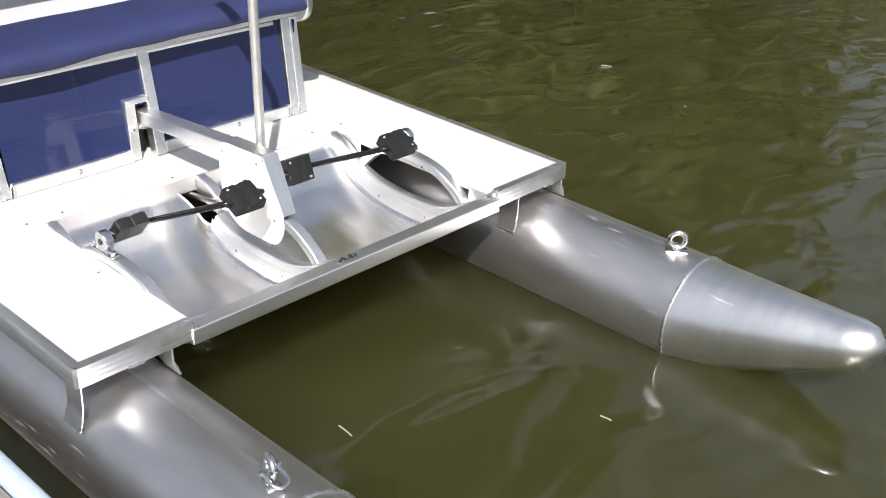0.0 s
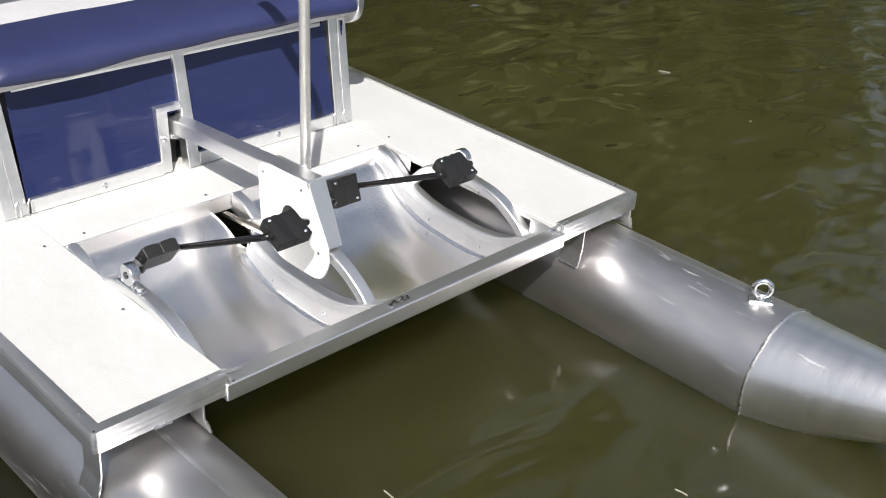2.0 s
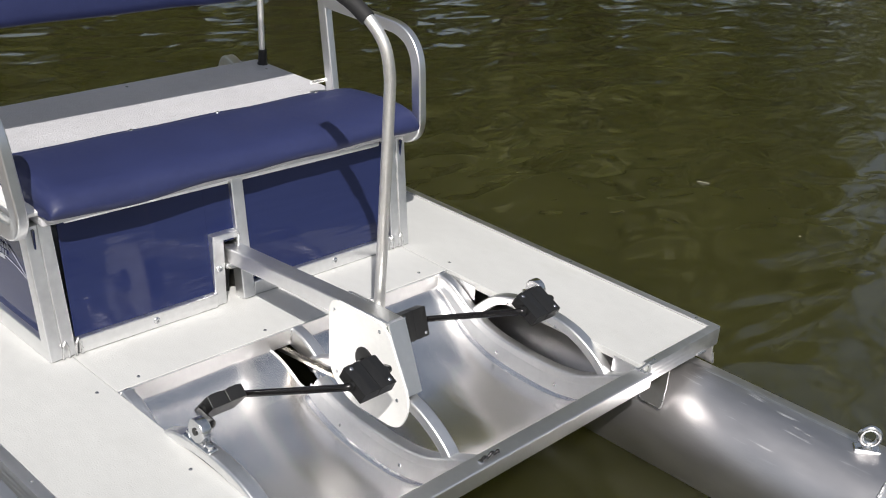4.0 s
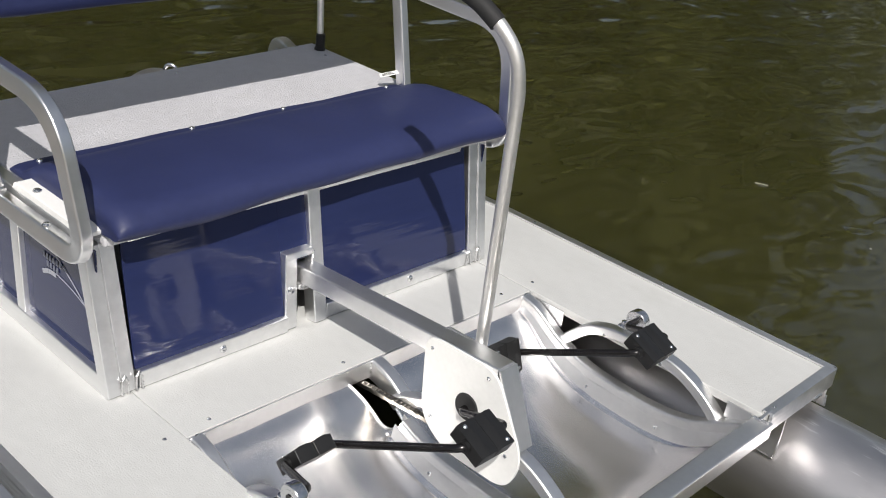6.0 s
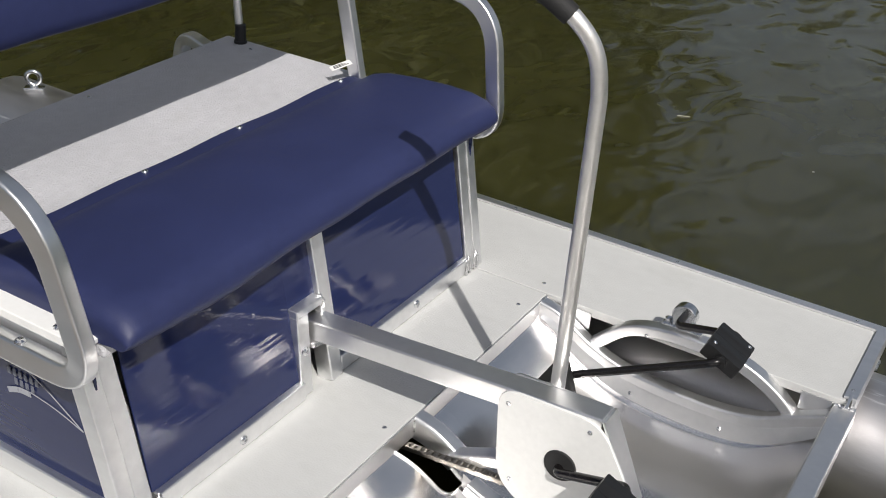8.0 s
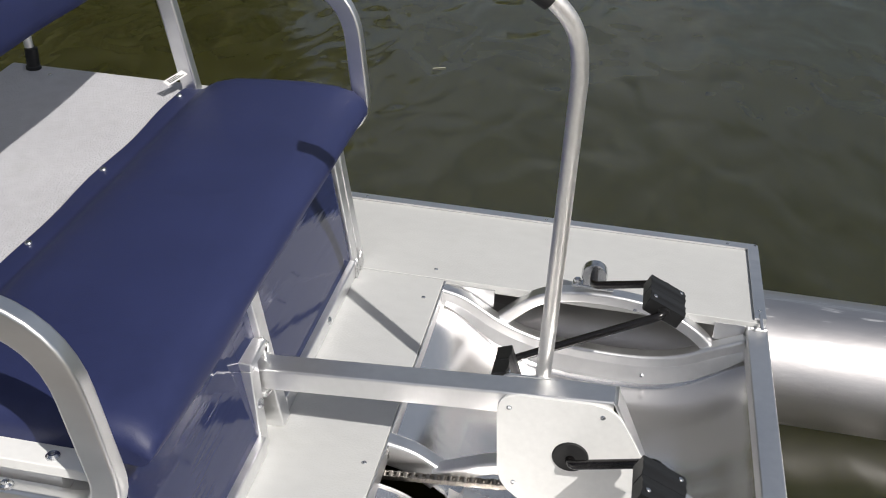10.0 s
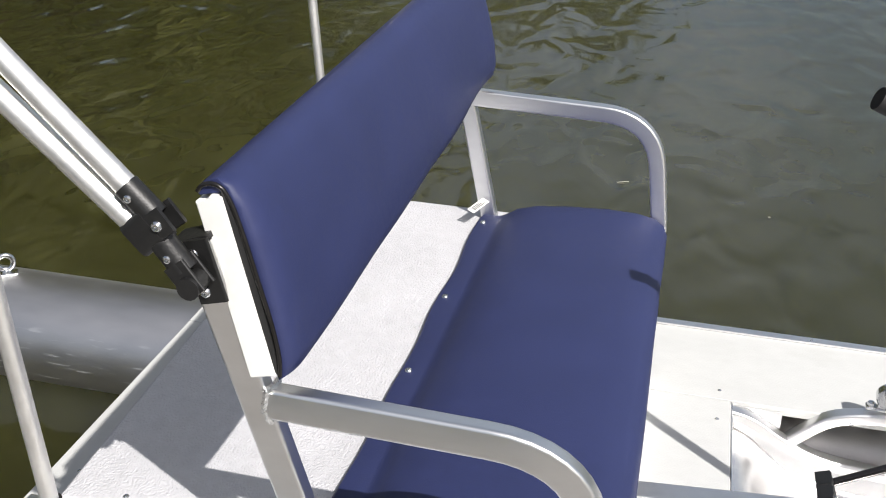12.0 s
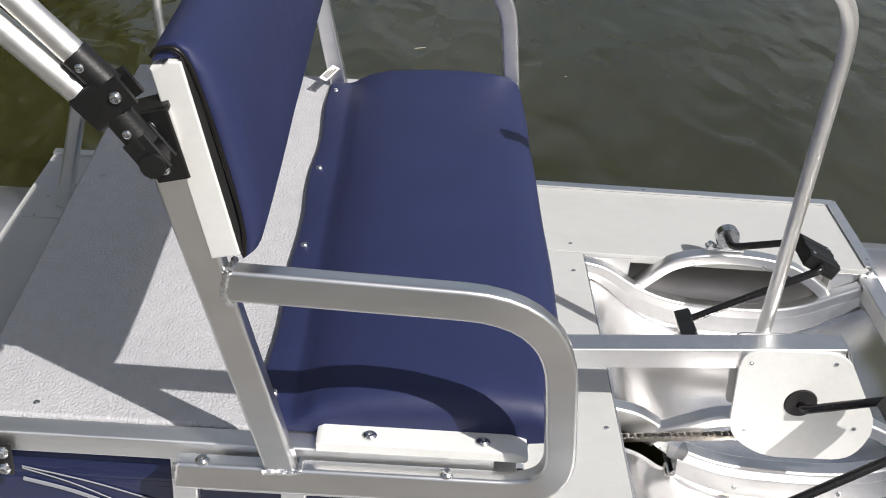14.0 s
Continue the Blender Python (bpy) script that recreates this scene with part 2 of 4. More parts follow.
def spline(pts, n=8):
    """Smooth points through pts."""
    p = [Vector(q) for q in pts]
    p = [p[0] * 2 - p[1]] + p + [p[-1] * 2 - p[-2]]
    out = []
    for i in range(1, len(p) - 2):
        for k in range(n):
            t = k / n
            out.append(0.5 * (2 * p[i] + (p[i + 1] - p[i - 1]) * t + (2 * p[i - 1] - 5 * p[i] + 4 * p[i + 1] - p[i + 2]) * t * t
                              + (3 * p[i] - p[i - 1] - 3 * p[i + 1] + p[i + 2]) * t ** 3))
    return out + [p[-2]]


def prism(poly, y0, y1, bev=0.0):
    """A polygon (x, z) made solid from y0 to y1."""
    bm = bmesh.new()
    a = [bm.verts.new((x, y0, z)) for x, z in poly]
    b = [bm.verts.new((x, y1, z)) for x, z in poly]
    n = len(poly)
    bm.faces.new(a)
    bm.faces.new(b[::-1])
    for i in range(n):
        bm.faces.new((a[i], b[i], b[(i + 1) % n], a[(i + 1) % n]))
    if bev:
        rim = [e for e in bm.edges if abs(e.verts[0].co.y - e.verts[1].co.y) < 1e-6]
        bmesh.ops.bevel(bm, geom=rim, offset=bev, segments=2, affect="EDGES", profile=0.5)
    return bm


def round_poly(poly, r, n=5):
    p = [Vector((x, 0, z)) for x, z in poly]
    out = []
    for i in range(len(p)):
        a, b = p[i - 1] - p[i], p[(i + 1) % len(p)] - p[i]
        d = min(r, a.length * 0.49, b.length * 0.49)
        p0, p1 = p[i] + a.normalized() * d, p[i] + b.normalized() * d
        for k in range(n + 1):
            u = k / n
            q = p0 * (1 - u) ** 2 + p[i] * 2 * u * (1 - u) + p1 * u * u
            out.append((q.x, q.z))
    return out


def thicken(bm, d):
    """A second skin d metres below an open sheet, closed round its edges."""
    old = bm.faces[:]
    rim = [e.verts[:] for e in bm.edges if e.is_boundary]
    low = {v: bm.verts.new(v.co - Vector((0, 0, d))) for v in bm.verts[:] if v.link_faces}
    for f in old:
        bm.faces.new([low[v] for v in reversed(f.verts)])
    for a, b in rim:
        bm.faces.new((a, b, low[b], low[a]))
    bmesh.ops.delete(bm, geom=[v for v in bm.verts if not v.link_faces], context="VERTS")
    return bm


def lathe(rows, n=32, axis="x"):
    """A solid of revolution from (station, radius) about x, y or z."""
    bm = bmesh.new()
    R = []
    for s, r in rows:
        c = []
        for i in range(n):
            a = 2 * math.pi * i / n
            u, v = r * math.cos(a), r * math.sin(a)
            c.append(bm.verts.new((s, u, v) if axis == "x" else (u, s, v) if axis == "y" else (u, v, s)))
        R.append(c)
    for a, b in zip(R, R[1:]):
        for i in range(n):
            bm.faces.new((a[i], a[(i + 1) % n], b[(i + 1) % n], b[i]))
    bm.faces.new(R[0])
    bm.faces.new(R[-1])
    return bm


def bead(pts, r=0.004, seed=1):
    """A lumpy line of weld."""
    pts = [Vector(p) for p in pts]
    rnd = random.Random(seed)
    out = []
    for a, b in zip(pts, pts[1:]):
        k = max(1, int((b - a).length / (r * 1.1)))
        out += [a.lerp(b, i / k) for i in range(k)]
    out.append(pts[-1])
    out = [p + Vector((rnd.uniform(-1, 1), rnd.uniform(-1, 1), rnd.uniform(-1, 1))) * r * 0.16 for p in out]
    bm = bmesh.new()
    rows = []
    for i, p in enumerate(out):
        t = (out[min(i + 1, len(out) - 1)] - out[max(i - 1, 0)]).normalized()
        s = t.orthogonal().normalized()
        u = t.cross(s)
        rr = r * (0.72 if i % 2 else 1.0)
        rows.append([bm.verts.new(p + (s * math.cos(a) + u * math.sin(a)) * rr) for a in [k * math.pi / 3 for k in range(6)]])
    for r0, r1 in zip(rows, rows[1:]):
        for j in range(6):
            bm.faces.new((r0[j], r0[(j + 1) % 6], r1[(j + 1) % 6], r1[j]))
    bm.faces.new(rows[0])
    bm.faces.new(rows[-1])
    return bm


def screw_mesh(r=0.0045, h=0.0022):
    bm = lathe([(-0.004, r * 0.6), (0, r), (h * 0.5, r * 0.95), (h, r * 0.6), (h * 0.9, r * 0.3), (h * 0.4, r * 0.25)], 10, "z")
    bmesh.ops.recalc_face_normals(bm, faces=bm.faces)
    smooth(bm)
    me = bpy.data.meshes.new("screw")
    bm.to_mesh(me)
    bm.free()
    me.materials.append(M_ZINC)
    return me


SCREW = screw_mesh()
BOLT = screw_mesh(0.009, 0.005)
PIN = screw_mesh(0.0065, 0.004)


def screw(parent, p, normal=(0, 0, 1), mesh=None, name="screw"):
    ob = new(name, mesh or SCREW)
    ob.matrix_world = Matrix.Translation(p) @ Vector((0, 0, 1)).rotation_difference(Vector(normal)).to_matrix().to_4x4()
    ob.parent = parent
    return ob


DECK, WATER, TOP = 0.45, 0.14, 0.775

# ---- water ----
bm = bmesh.new()
bmesh.ops.create_grid(bm, x_segments=2, y_segments=2, size=900)
w = part("water", bm, M_WATER)
w.location.z = WATER
tagged(w, "murky olive-green lake water with small ripples", "water", kind="structure")

# ---- dock ----
dock = thing("dock", "weathered plank dock with a pale blue-grey edge", "dock", kind="structure")
part("dock_edge", sweep([(-6, -0.960, 0.30), (6, -0.960, 0.30)], rect(0.05, 0.06, 0.02), (0, 1, 0)), M_RIM, dock, "pale blue-grey rubbing edge")
for k in range(10):
    y1 = -0.991 - k * 0.146
    part("plank", box(-6, y1 - 0.14, 0.285, 6, y1, 0.325, 0.004, 1), M_WOOD, dock)
part("fascia", box(-6, -1.025, 0.05, 6, -0.993, 0.28, 0.003, 1), M_WOOD, dock)


# ---- pontoons ----
XS = 0.70
# a slightly paler metal for the thin strip along each tube's top
M_STRIP = material("pale_strip", (0.74, 0.735, 0.73), 0.42, 1.0, vary=0.12, scale=20, stretch=(0.2, 1, 1))


def pontoon(yc, name, label):
    p = thing(name, label, "pontoon", "pontoons")
    zc, r = 0.205, 0.16
    x1, x0 = 1.368, -1.85
    body = lathe([(x0, r), (-1.0, r), (0, r), (x1, r)], 56, "x")
    body.transform(Matrix.Translation((0, yc, zc)))
    part("tube", body, M_PONT, p)
    N = 14
    cone = bmesh.new()
    R = []
    for i in range(N + 1):
        u = i / N
        x = x1 + 0.0005 + 0.515 * u
        rr = r - (r - 0.056) * u
        if u > 0.86:
            k = (u - 0.86) / 0.14
            rr *= math.sqrt(max(0.02, 1 - (k * 0.97) ** 2))
        z = zc + (0.118) * u ** 1.05
        R.append([cone.verts.new((x, yc + rr * math.cos(2 * math.pi * j / 56), z + rr * math.sin(2 * math.pi * j / 56))) for j in range(56)])
    for a, b in zip(R, R[1:]):
        for j in range(56):
            cone.faces.new((a[j], a[(j + 1) % 56], b[(j + 1) % 56], b[j]))
    cone.faces.new(R[0])
    cone.faces.new(R[-1])
    part("nose_cone", cone, M_CONE, p, "bare aluminium nose cone swept up to a blunt tip")
    part("weld", bead([(x1, yc + (r + 0.001) * math.cos(a), zc + (r + 0.001) * math.sin(a)) for a in [2 * math.pi * i / 60 for i in range(61)]], 0.0045, 3), M_WELD, p)
    part("top_strip", sweep([(XS, yc + 0.012, zc + r - 0.0012), (1.25, yc + 0.012, zc + r - 0.0012)], [(-0.009, -0.0012), (-0.005, 0.0010), (0.005, 0.0010), (0.009, -0.0012)], (0, 1, 0)), M_STRIP, p, "thin paler strip along the tube's top")
    for ex in (1.285, -1.715):
        eye = part("towing_eye", eye_mesh(), M_ZINC, p, "polished steel eye bolt on a small plate")
        eye.location = (ex, yc, zc + r)
        eye.rotation_euler = (0, 0, radians(35 if yc > 0 else -20))
    return p


def eye_mesh():
    bm = box(-0.03, -0.016, -0.006, 0.03, 0.016, 0.004, 0.003)
    t = bmesh.new()
    R = []
    for i in range(24):
        a = 2 * math.pi * i / 24
        c = Vector((0.021 * math.cos(a), 0, 0.033 + 0.021 * math.sin(a)))
        d = Vector((math.cos(a), 0, math.sin(a)))
        R.append([t.verts.new(c + d * 0.0075 * math.cos(b) + Vector((0, 1, 0)) * 0.0075 * math.sin(b)) for b in [2 * math.pi * j / 10 for j in range(10)]])
    for i in range(24):
        for j in range(10):
            t.faces.new((R[i][j], R[i][(j + 1) % 10], R[(i + 1) % 24][(j + 1) % 10], R[(i + 1) % 24][j]))
    join(bm, t)
    join(bm, lathe([(0.0, 0.013), (0.008, 0.012), (0.014, 0.008)], 14, "z"))
    return bm


pontoon(0.745, "pontoon", "brushed aluminium pontoon tube with scuffs beside open water")
pontoon(-0.643, "pontoon", "brushed aluminium pontoon tube with scuffs beside the dock")


# ---- deck ----
XF, XA, YN, YF = 0.838, -1.066, -0.783, 0.828
WN, WF, WB = -0.490, 0.508, 0.178      # the foot well: near and far edge, rear edge
deck = thing("boat_deck", "cream painted deck with ribbed aluminium edging on two pontoons", "deck")
part("deck_panel", box(XA, YN + 0.012, DECK - 0.02, XF - 0.012, WN, DECK, 0.002), M_DECK, deck, "cream textured side panel")
part("deck_panel", box(XA, WF, DECK - 0.02, XF - 0.012, YF - 0.012, DECK, 0.002), M_DECK, deck, "cream textured side panel")
part("deck_panel", box(XA, WN + 0.0015, DECK - 0.021, WB, WF - 0.0015, DECK - 0.0008, 0.002), M_DECK, deck, "cream textured cross panel")
part("subframe", box(XA + 0.02, YN + 0.03, DECK - 0.040, WB - 0.02, YF - 0.03, DECK - 0.022, 0.002), M_ALU, deck)
# edge extrusion: (height, outward); a thin lip over the panels and a face with fine ribs
TRIM = [(0.006, 0.0005), (0.0065, 0.003), (0.006, 0.024), (0.0012, 0.024), (0.0012, 0.007), (-0.041, 0.007), (-0.041, 0.0)]
for k in range(3):
    z0 = -0.037 + k * 0.0125
    TRIM += [(z0, 0.0), (z0 + 0.0025, -0.0004), (z0 + 0.0075, -0.0004), (z0 + 0.010, 0.0)]


def edging(pts):
    return part("edge_trim", sweep(pts, TRIM, (0, 0, 1)), M_EXTR, deck, "ribbed aluminium edge trim", angle=25)


for y0, y1 in ((WN - 0.020, WN + 0.030), (WF + 0.020, WF - 0.030)):
    part("trim_tab", sweep([(XF - 0.012, y0, DECK + 0.007), (XF - 0.011, y1, DECK + 0.003)], rect(0.006, 0.002, 0.0006, 1), (1, 0, 0)), M_EXTR, deck, "thin bent tab of the edge trim")
edging(fillet([(XF, WN - 0.008, DECK), (XF, YN, DECK), (XA, YN, DECK)], 0.011, 5))
edging(fillet([(XA, YF, DECK), (XF, YF, DECK), (XF, WF + 0.008, DECK)], 0.011, 5))
for x, y in ((0.502, -0.525), (0.156, -0.087), (0.156, -0.424), (0.16, -0.524), (0.154, 0.541), (0.150, 0.427), (0.155, 0.17)):
    screw(deck, (x, y, DECK))
for x in (0.77, 0.36, -0.064, -0.47):
    screw(deck, (x, YF - 0.013, DECK + 0.005))
    screw(deck, (x, YN + 0.013, DECK + 0.005))
for y in (0.545, -0.535):
    screw(deck, (XF - 0.013, y, DECK + 0.005))


def bracket(yc, x):
    """A pair of bent straps that hold a pontoon under the deck, their feet turned out and welded to it."""
    for s in (-1, 1):
        # two of the straps stand closer in and are shorter
        d, h = (-0.056, 0.048) if yc > 0 and s > 0 else (-0.034, 0.034) if yc < 0 and s > 0 else (0.0, 0.0)
        ps = [(x, yc + s * 0.02, DECK - 0.0425), (x, yc + s * (0.127 + d), DECK - 0.0425), (x, yc + s * (0.128 + d), 0.345 + h / 2), (x, yc + s * (0.141 + d), 0.301 + h)]
        part("pontoon_bracket", sweep(fillet(ps, [0.008, 0.012], 4), rect(0.060, 0.005, 0.001, 1), (1, 0, 0)), M_ALU, deck, "folded aluminium strap bracket")
        foot = [(x - 0.030, yc + s * (0.132 + d), 0.330 + h), (x - 0.031, yc + s * (0.142 + d), 0.299 + h), (x + 0.031, yc + s * (0.142 + d), 0.299 + h), (x + 0.030, yc + s * (0.132 + d), 0.330 + h)]
        part("weld", bead(foot, 0.003, 8), M_WELD, deck)


for yc in (0.745, -0.643):
    bracket(yc, XF - 0.036)
    bracket(yc, -0.6)
    part("weld", bead([(XF + 0.001, yc - 0.02, DECK - 0.041), (XF + 0.001, yc + 0.02, DECK - 0.041)], 0.004, 5), M_WELD, deck)
    part("saddle", box(XA + 0.1, yc - 0.05, 0.360, XF - 0.16, yc + 0.05, DECK - 0.0225, 0.002), M_ALU, deck)

for x, y in ((-1.018, 0.515), (-1.005, 0.225), (-1.016, 0.60), (-1.010, -0.08)):
    screw(deck, (x, y, DECK - (0 if y > WF else 0.0008)))

# ---- foot well ----
well = thing("foot_well", "polished aluminium foot well with bent tube rails", "foot well")
DIP = [(0.1738, 0.43), (0.2228, 0.4168), (0.2956, 0.3739), (0.3737, 0.346), (0.457, 0.335), (0.5819, 0.333), (0.6756, 0.349), (0.7589, 0.3882), (0.8057, 0.4102)]
PAN = [(0.1738, 0.4130), (0.2228, 0.3870), (0.2956, 0.332), (0.3737, 0.298), (0.457, 0.283), (0.5819, 0.28), (0.6756, 0.296), (0.7589, 0.342), (0.8109, 0.3833)]
dipc = spline([(x, 0, z) for x, z in DIP], 6)
DX, DZ = [p.x for p in dipc], [p.z for p in dipc]


panc = spline([(x, 0, z) for x, z in PAN], 6)
PX, PZ = [p.x for p in panc], [p.z for p in panc]


def pan_z(x):
    return float(np.interp(x, PX, PZ))


def steps(a, b, n):
    return [a + (b - a) * k / n for k in range(n)]


def slot_edge(x):
    """The near edge of the chain slot, open at the rear and round in front."""
    if x < 0.255:
        return float(np.interp(x, [0.174, 0.20, 0.225, 0.255], [-0.090, -0.083, -0.077, -0.071]))
    if x < 0.284:
        return -0.046 - 0.025 * math.sqrt(max(0.0, 1 - ((x - 0.255) / 0.029) ** 2))
    return -0.046


def pan(y0, y1, slot=False):
    """The polished sheet between two rails."""
    xs = steps(0.174, 0.255, 14) + steps(0.255, 0.290, 30 if slot else 6) + steps(0.290, 0.812, 50) + [0.812]
    edge = [0.0, 0.0015, 0.004, 0.008, 0.014, 0.022]
    ys = [y0 + e for e in edge] + steps(y0 + 0.03, y1 - 0.03, 30) + [y1 - 0.03] + [y1 - e for e in reversed(edge)]

    def f(x, y):
        far = y1
        if slot and x < 0.290:
            far = slot_edge(x)
            y = y0 + (y - y0) * (far - y0) / (y1 - y0)
        d0, d1 = y - y0, far - y
        d = d0 if slot and x < 0.30 else min(d0, d1)
        lip = 0.018 * max(0.0, 1 - d / 0.020) ** 1.6 * math.sin(math.pi * min(1, max(0, (x - 0.175) / 0.635))) ** 0.5
        dent = (0.0045 * noise.noise(Vector((x * 2.2, y * 10, 2.0))) + 0.0012 * noise.noise(Vector((x * 7, y * 4, 5.0)))) * min(1, d / 0.05)
        return Vector((x, y, pan_z(x) + lip + dent))
    bm = bmesh.new()
    V = [[bm.verts.new(f(x, y)) for y in ys] for x in xs]
    for i in range(len(xs) - 1):
        for j in range(len(ys) - 1):
            bm.faces.new((V[i][j], V[i + 1][j], V[i + 1][j + 1], V[i][j + 1]))
    return thicken(bm, 0.002)


part("pan", pan(WN + 0.0385, -0.0635, True), M_SHEET, well, "polished sheet pan with a chain slot")
part("pan", pan(-0.0265, WF - 0.0385), M_SHEET, well, "polished sheet pan")
rim = [0.174 + 0.081 * k / 12 for k in range(13)] + [0.255 + 0.029 * math.sin(k * math.pi / 16) for k in range(1, 9)]
part("slot_rim", sweep([(x, slot_edge(x), pan_z(x) + 0.0005) for x in rim], ring(0.0022, 8), (0, 0, 1)), M_ALU, well, "rolled aluminium slot rim")


patch = bmesh.new()
px = [0.285 + 0.045 * k / 6 for k in range(7)]
PV = [[patch.verts.new((x, y, pan_z(x) + 0.002)) for y in (-0.068, -0.045, -0.020, 0.004)] for x in px]
for a, b in zip(PV, PV[1:]):
    for j in range(3):
        patch.faces.new((a[j], b[j], b[j + 1], a[j + 1]))
part("slot_end", thicken(patch, 0.003), M_SHEET, well, "polished sheet at the slot's end")


def rail(y, w, x0=0.0, x1=1.0, name="dip_rail"):
    return part(name, sweep([(x, y, z - 0.007) for x, z in zip(DX, DZ) if x0 <= x <= x1], rect(w, 0.050, 0.007), (0, 1, 0)), M_ALU, well, "square aluminium tube bent in a dip")


rail(WF - 0.022, 0.032)
rail(WN + 0.022, 0.032)
rail(-0.045, 0.036, 0.296)
rail(-0.011, 0.034, 0.0, 0.272)
for y in (WF - 0.022, WN + 0.022):
    part("weld", bead([(0.181, y - 0.016, 0.440), (0.180, y, 0.446), (0.181, y + 0.016, 0.440), (0.183, y + 0.017, 0.425)], 0.0042, 16), M_WELD, well)
    part("weld", bead([(0.796, y - 0.015, 0.4205), (0.798, y, 0.424), (0.796, y + 0.015, 0.4205)], 0.004, 17), M_WELD, well)
part("weld", bead([(0.180, -0.027, 0.442), (0.182, -0.029, 0.430), (0.181, -0.028, 0.415)], 0.004, 15), M_WELD, well)
def flange(y, lean_y, x0=0.19, x1=0.80):
    """A flat strip from under a dip rail out to the pan."""
    bm = bmesh.new()
    rows = []
    for k in range(41):
        x = x0 + (x1 - x0) * k / 40
        zt, zb = float(np.interp(x, DX, DZ)) - 0.004, pan_z(x) + 0.009
        rows.append([bm.verts.new(p) for p in ((x, y, zt), (x, y + lean_y * 0.35, zt - 0.004), (x, y + lean_y, zb), (x, y - lean_y * 0.2, zb))])
    for a, b in zip(rows, rows[1:]):
        for j in range(4):
            bm.faces.new((a[j], a[(j + 1) % 4], b[(j + 1) % 4], b[j]))
    bm.faces.new(rows[0])
    bm.faces.new(rows[-1])
    return part("flange", bm, M_ALU, well, "flat bolted aluminium flange", angle=25)


flange(WF - 0.037, -0.008)
flange(WN + 0.037, 0.008)
flange(-0.062, -0.008, 0.30)
flange(-0.028, 0.008, 0.29)
ARCH = [(0.2956, 0.368), (0.33, 0.404), (0.3716, 0.441), (0.4206, 0.46), (0.4882, 0.468), (0.5611, 0.466), (0.6235, 0.454), (0.6756, 0.43), (0.7172, 0.4), (0.7401, 0.372)]
archc = spline([(x, 0, z) for x, z in ARCH], 5)


def arch(y, w=0.034, rise=0.0, yb=None):
    """rise lifts the rear end, yb is the rear end's own y."""
    yb = y if yb is None else yb
    run = [(p.x - 0.030 * (rise / 0.030 if rise else 0) * max(0, 1 - k / 12), y + (yb - y) * max(0, 1 - k / 18), p.z + rise * max(0, 1 - k / 12)) for k, p in enumerate(archc)]
    part("arch_rail", sweep(run, rect(w, 0.026, 0.006), (0, 1, 0)), M_ALU, well, "square aluminium tube bent in an arch")
    for qx, qy, qz in (run[0], run[-1]):
        part("weld", bead([(qx, qy - w / 2, qz + 0.010), (qx, qy - w / 2 - 0.001, qz), (qx + 0.004, qy, qz - 0.008), (qx, qy + w / 2, qz)], 0.0042, 7), M_WELD, well)


arch(WF - 0.010)
arch(WN + 0.010)
for x, z in ((0.42, 0.452), (0.575, 0.456)):
    screw(well, (x, WF - 0.027, z), (0, -1, 0))
    screw(well, (x, WN + 0.027, z), (0, 1, 0))
arch(-0.040, 0.034, 0.028, -0.022)
bm = box(0.800, WN - 0.012, 0.395, 0.843, WF + 0.012, 0.436, 0.004)
part("front_bar", bm, M_ALU, well, "square aluminium cross tube")
part("weld", bead([(0.803, WF - 0.004, 0.437), (0.840, WF - 0.004, 0.439)], 0.004, 2), M_WELD, well)
part("weld", bead([(0.803, WN + 0.004, 0.437), (0.840, WN + 0.004, 0.439)], 0.004, 4), M_WELD, well)
for y in (WF - 0.002, WN + 0.002):
    for x0, x1 in ((WB + 0.005, 0.286), (0.738, 0.798)):
        part("side_strip", box(x0, y - 0.0012, 0.400, x1, y + 0.0012, DECK - 0.010, 0.0005, 1), M_ALU, well)
part("rear_strip", box(WB + 0.001, WN, 0.405, WB + 0.004, WF, DECK - 0.003, 0.001), M_ALU, well)
for x, z in ((0.413, 0.305), (0.608, 0.303)):
    screw(well, (x, WF - 0.0435, z + 0.008), (0, -1, 0.25))
    screw(well, (x, -0.0685, z + 0.008), (0, -1, 0.25))

# ---- drive housing, beam and bracket ----
drive = thing("drive_unit", "white faced pedal drive housing on an aluminium beam", "pedal drive")
PLATE = [(0.361, 0.622), (0.542, 0.628), (0.632, 0.475), (0.606, 0.398), (0.445, 0.395), (0.374, 0.44)]
part("cover_plate", prism(round_poly(PLATE, 0.035), -0.074, -0.068, 0.0015), M_WHITE, drive, "white painted cover plate")
BACK_PLATE = [(0.361, 0.622), (0.542, 0.628), (0.604, 0.490), (0.560, 0.470), (0.374, 0.470)]
part("cover_plate", prism(round_poly(BACK_PLATE, 0.015), -0.022, -0.018, 0.001), M_ALU, drive, "bare aluminium back plate")
part("beam", sweep([(-0.05, -0.045, 0.570), (0.541, -0.045, 0.613)], rect(0.046, 0.040, 0.004), (0, 1, 0)), M_ALU, drive, "bare aluminium beam")
part("front_wall", sweep([(0.543, -0.044, 0.629), (0.610, -0.044, 0.482)], rect(0.048, 0.006, 0.001, 1), (0, 1, 0)), M_ALU, drive)
for x, z in ((0.382, 0.598), (0.526, 0.606), (0.592, 0.47), (0.40, 0.45)):
    screw(drive, (x, -0.074, z), (0, -1, 0))
# solid black disc gives the dark of the hole round the crank
part("hub", lathe([(-0.0765, 0.027), (-0.0742, 0.029), (-0.060, 0.029)], 24, "y"), M_RUBBER, drive, "black disc in place of the dark hub opening").location = (0.485, 0, 0.520)


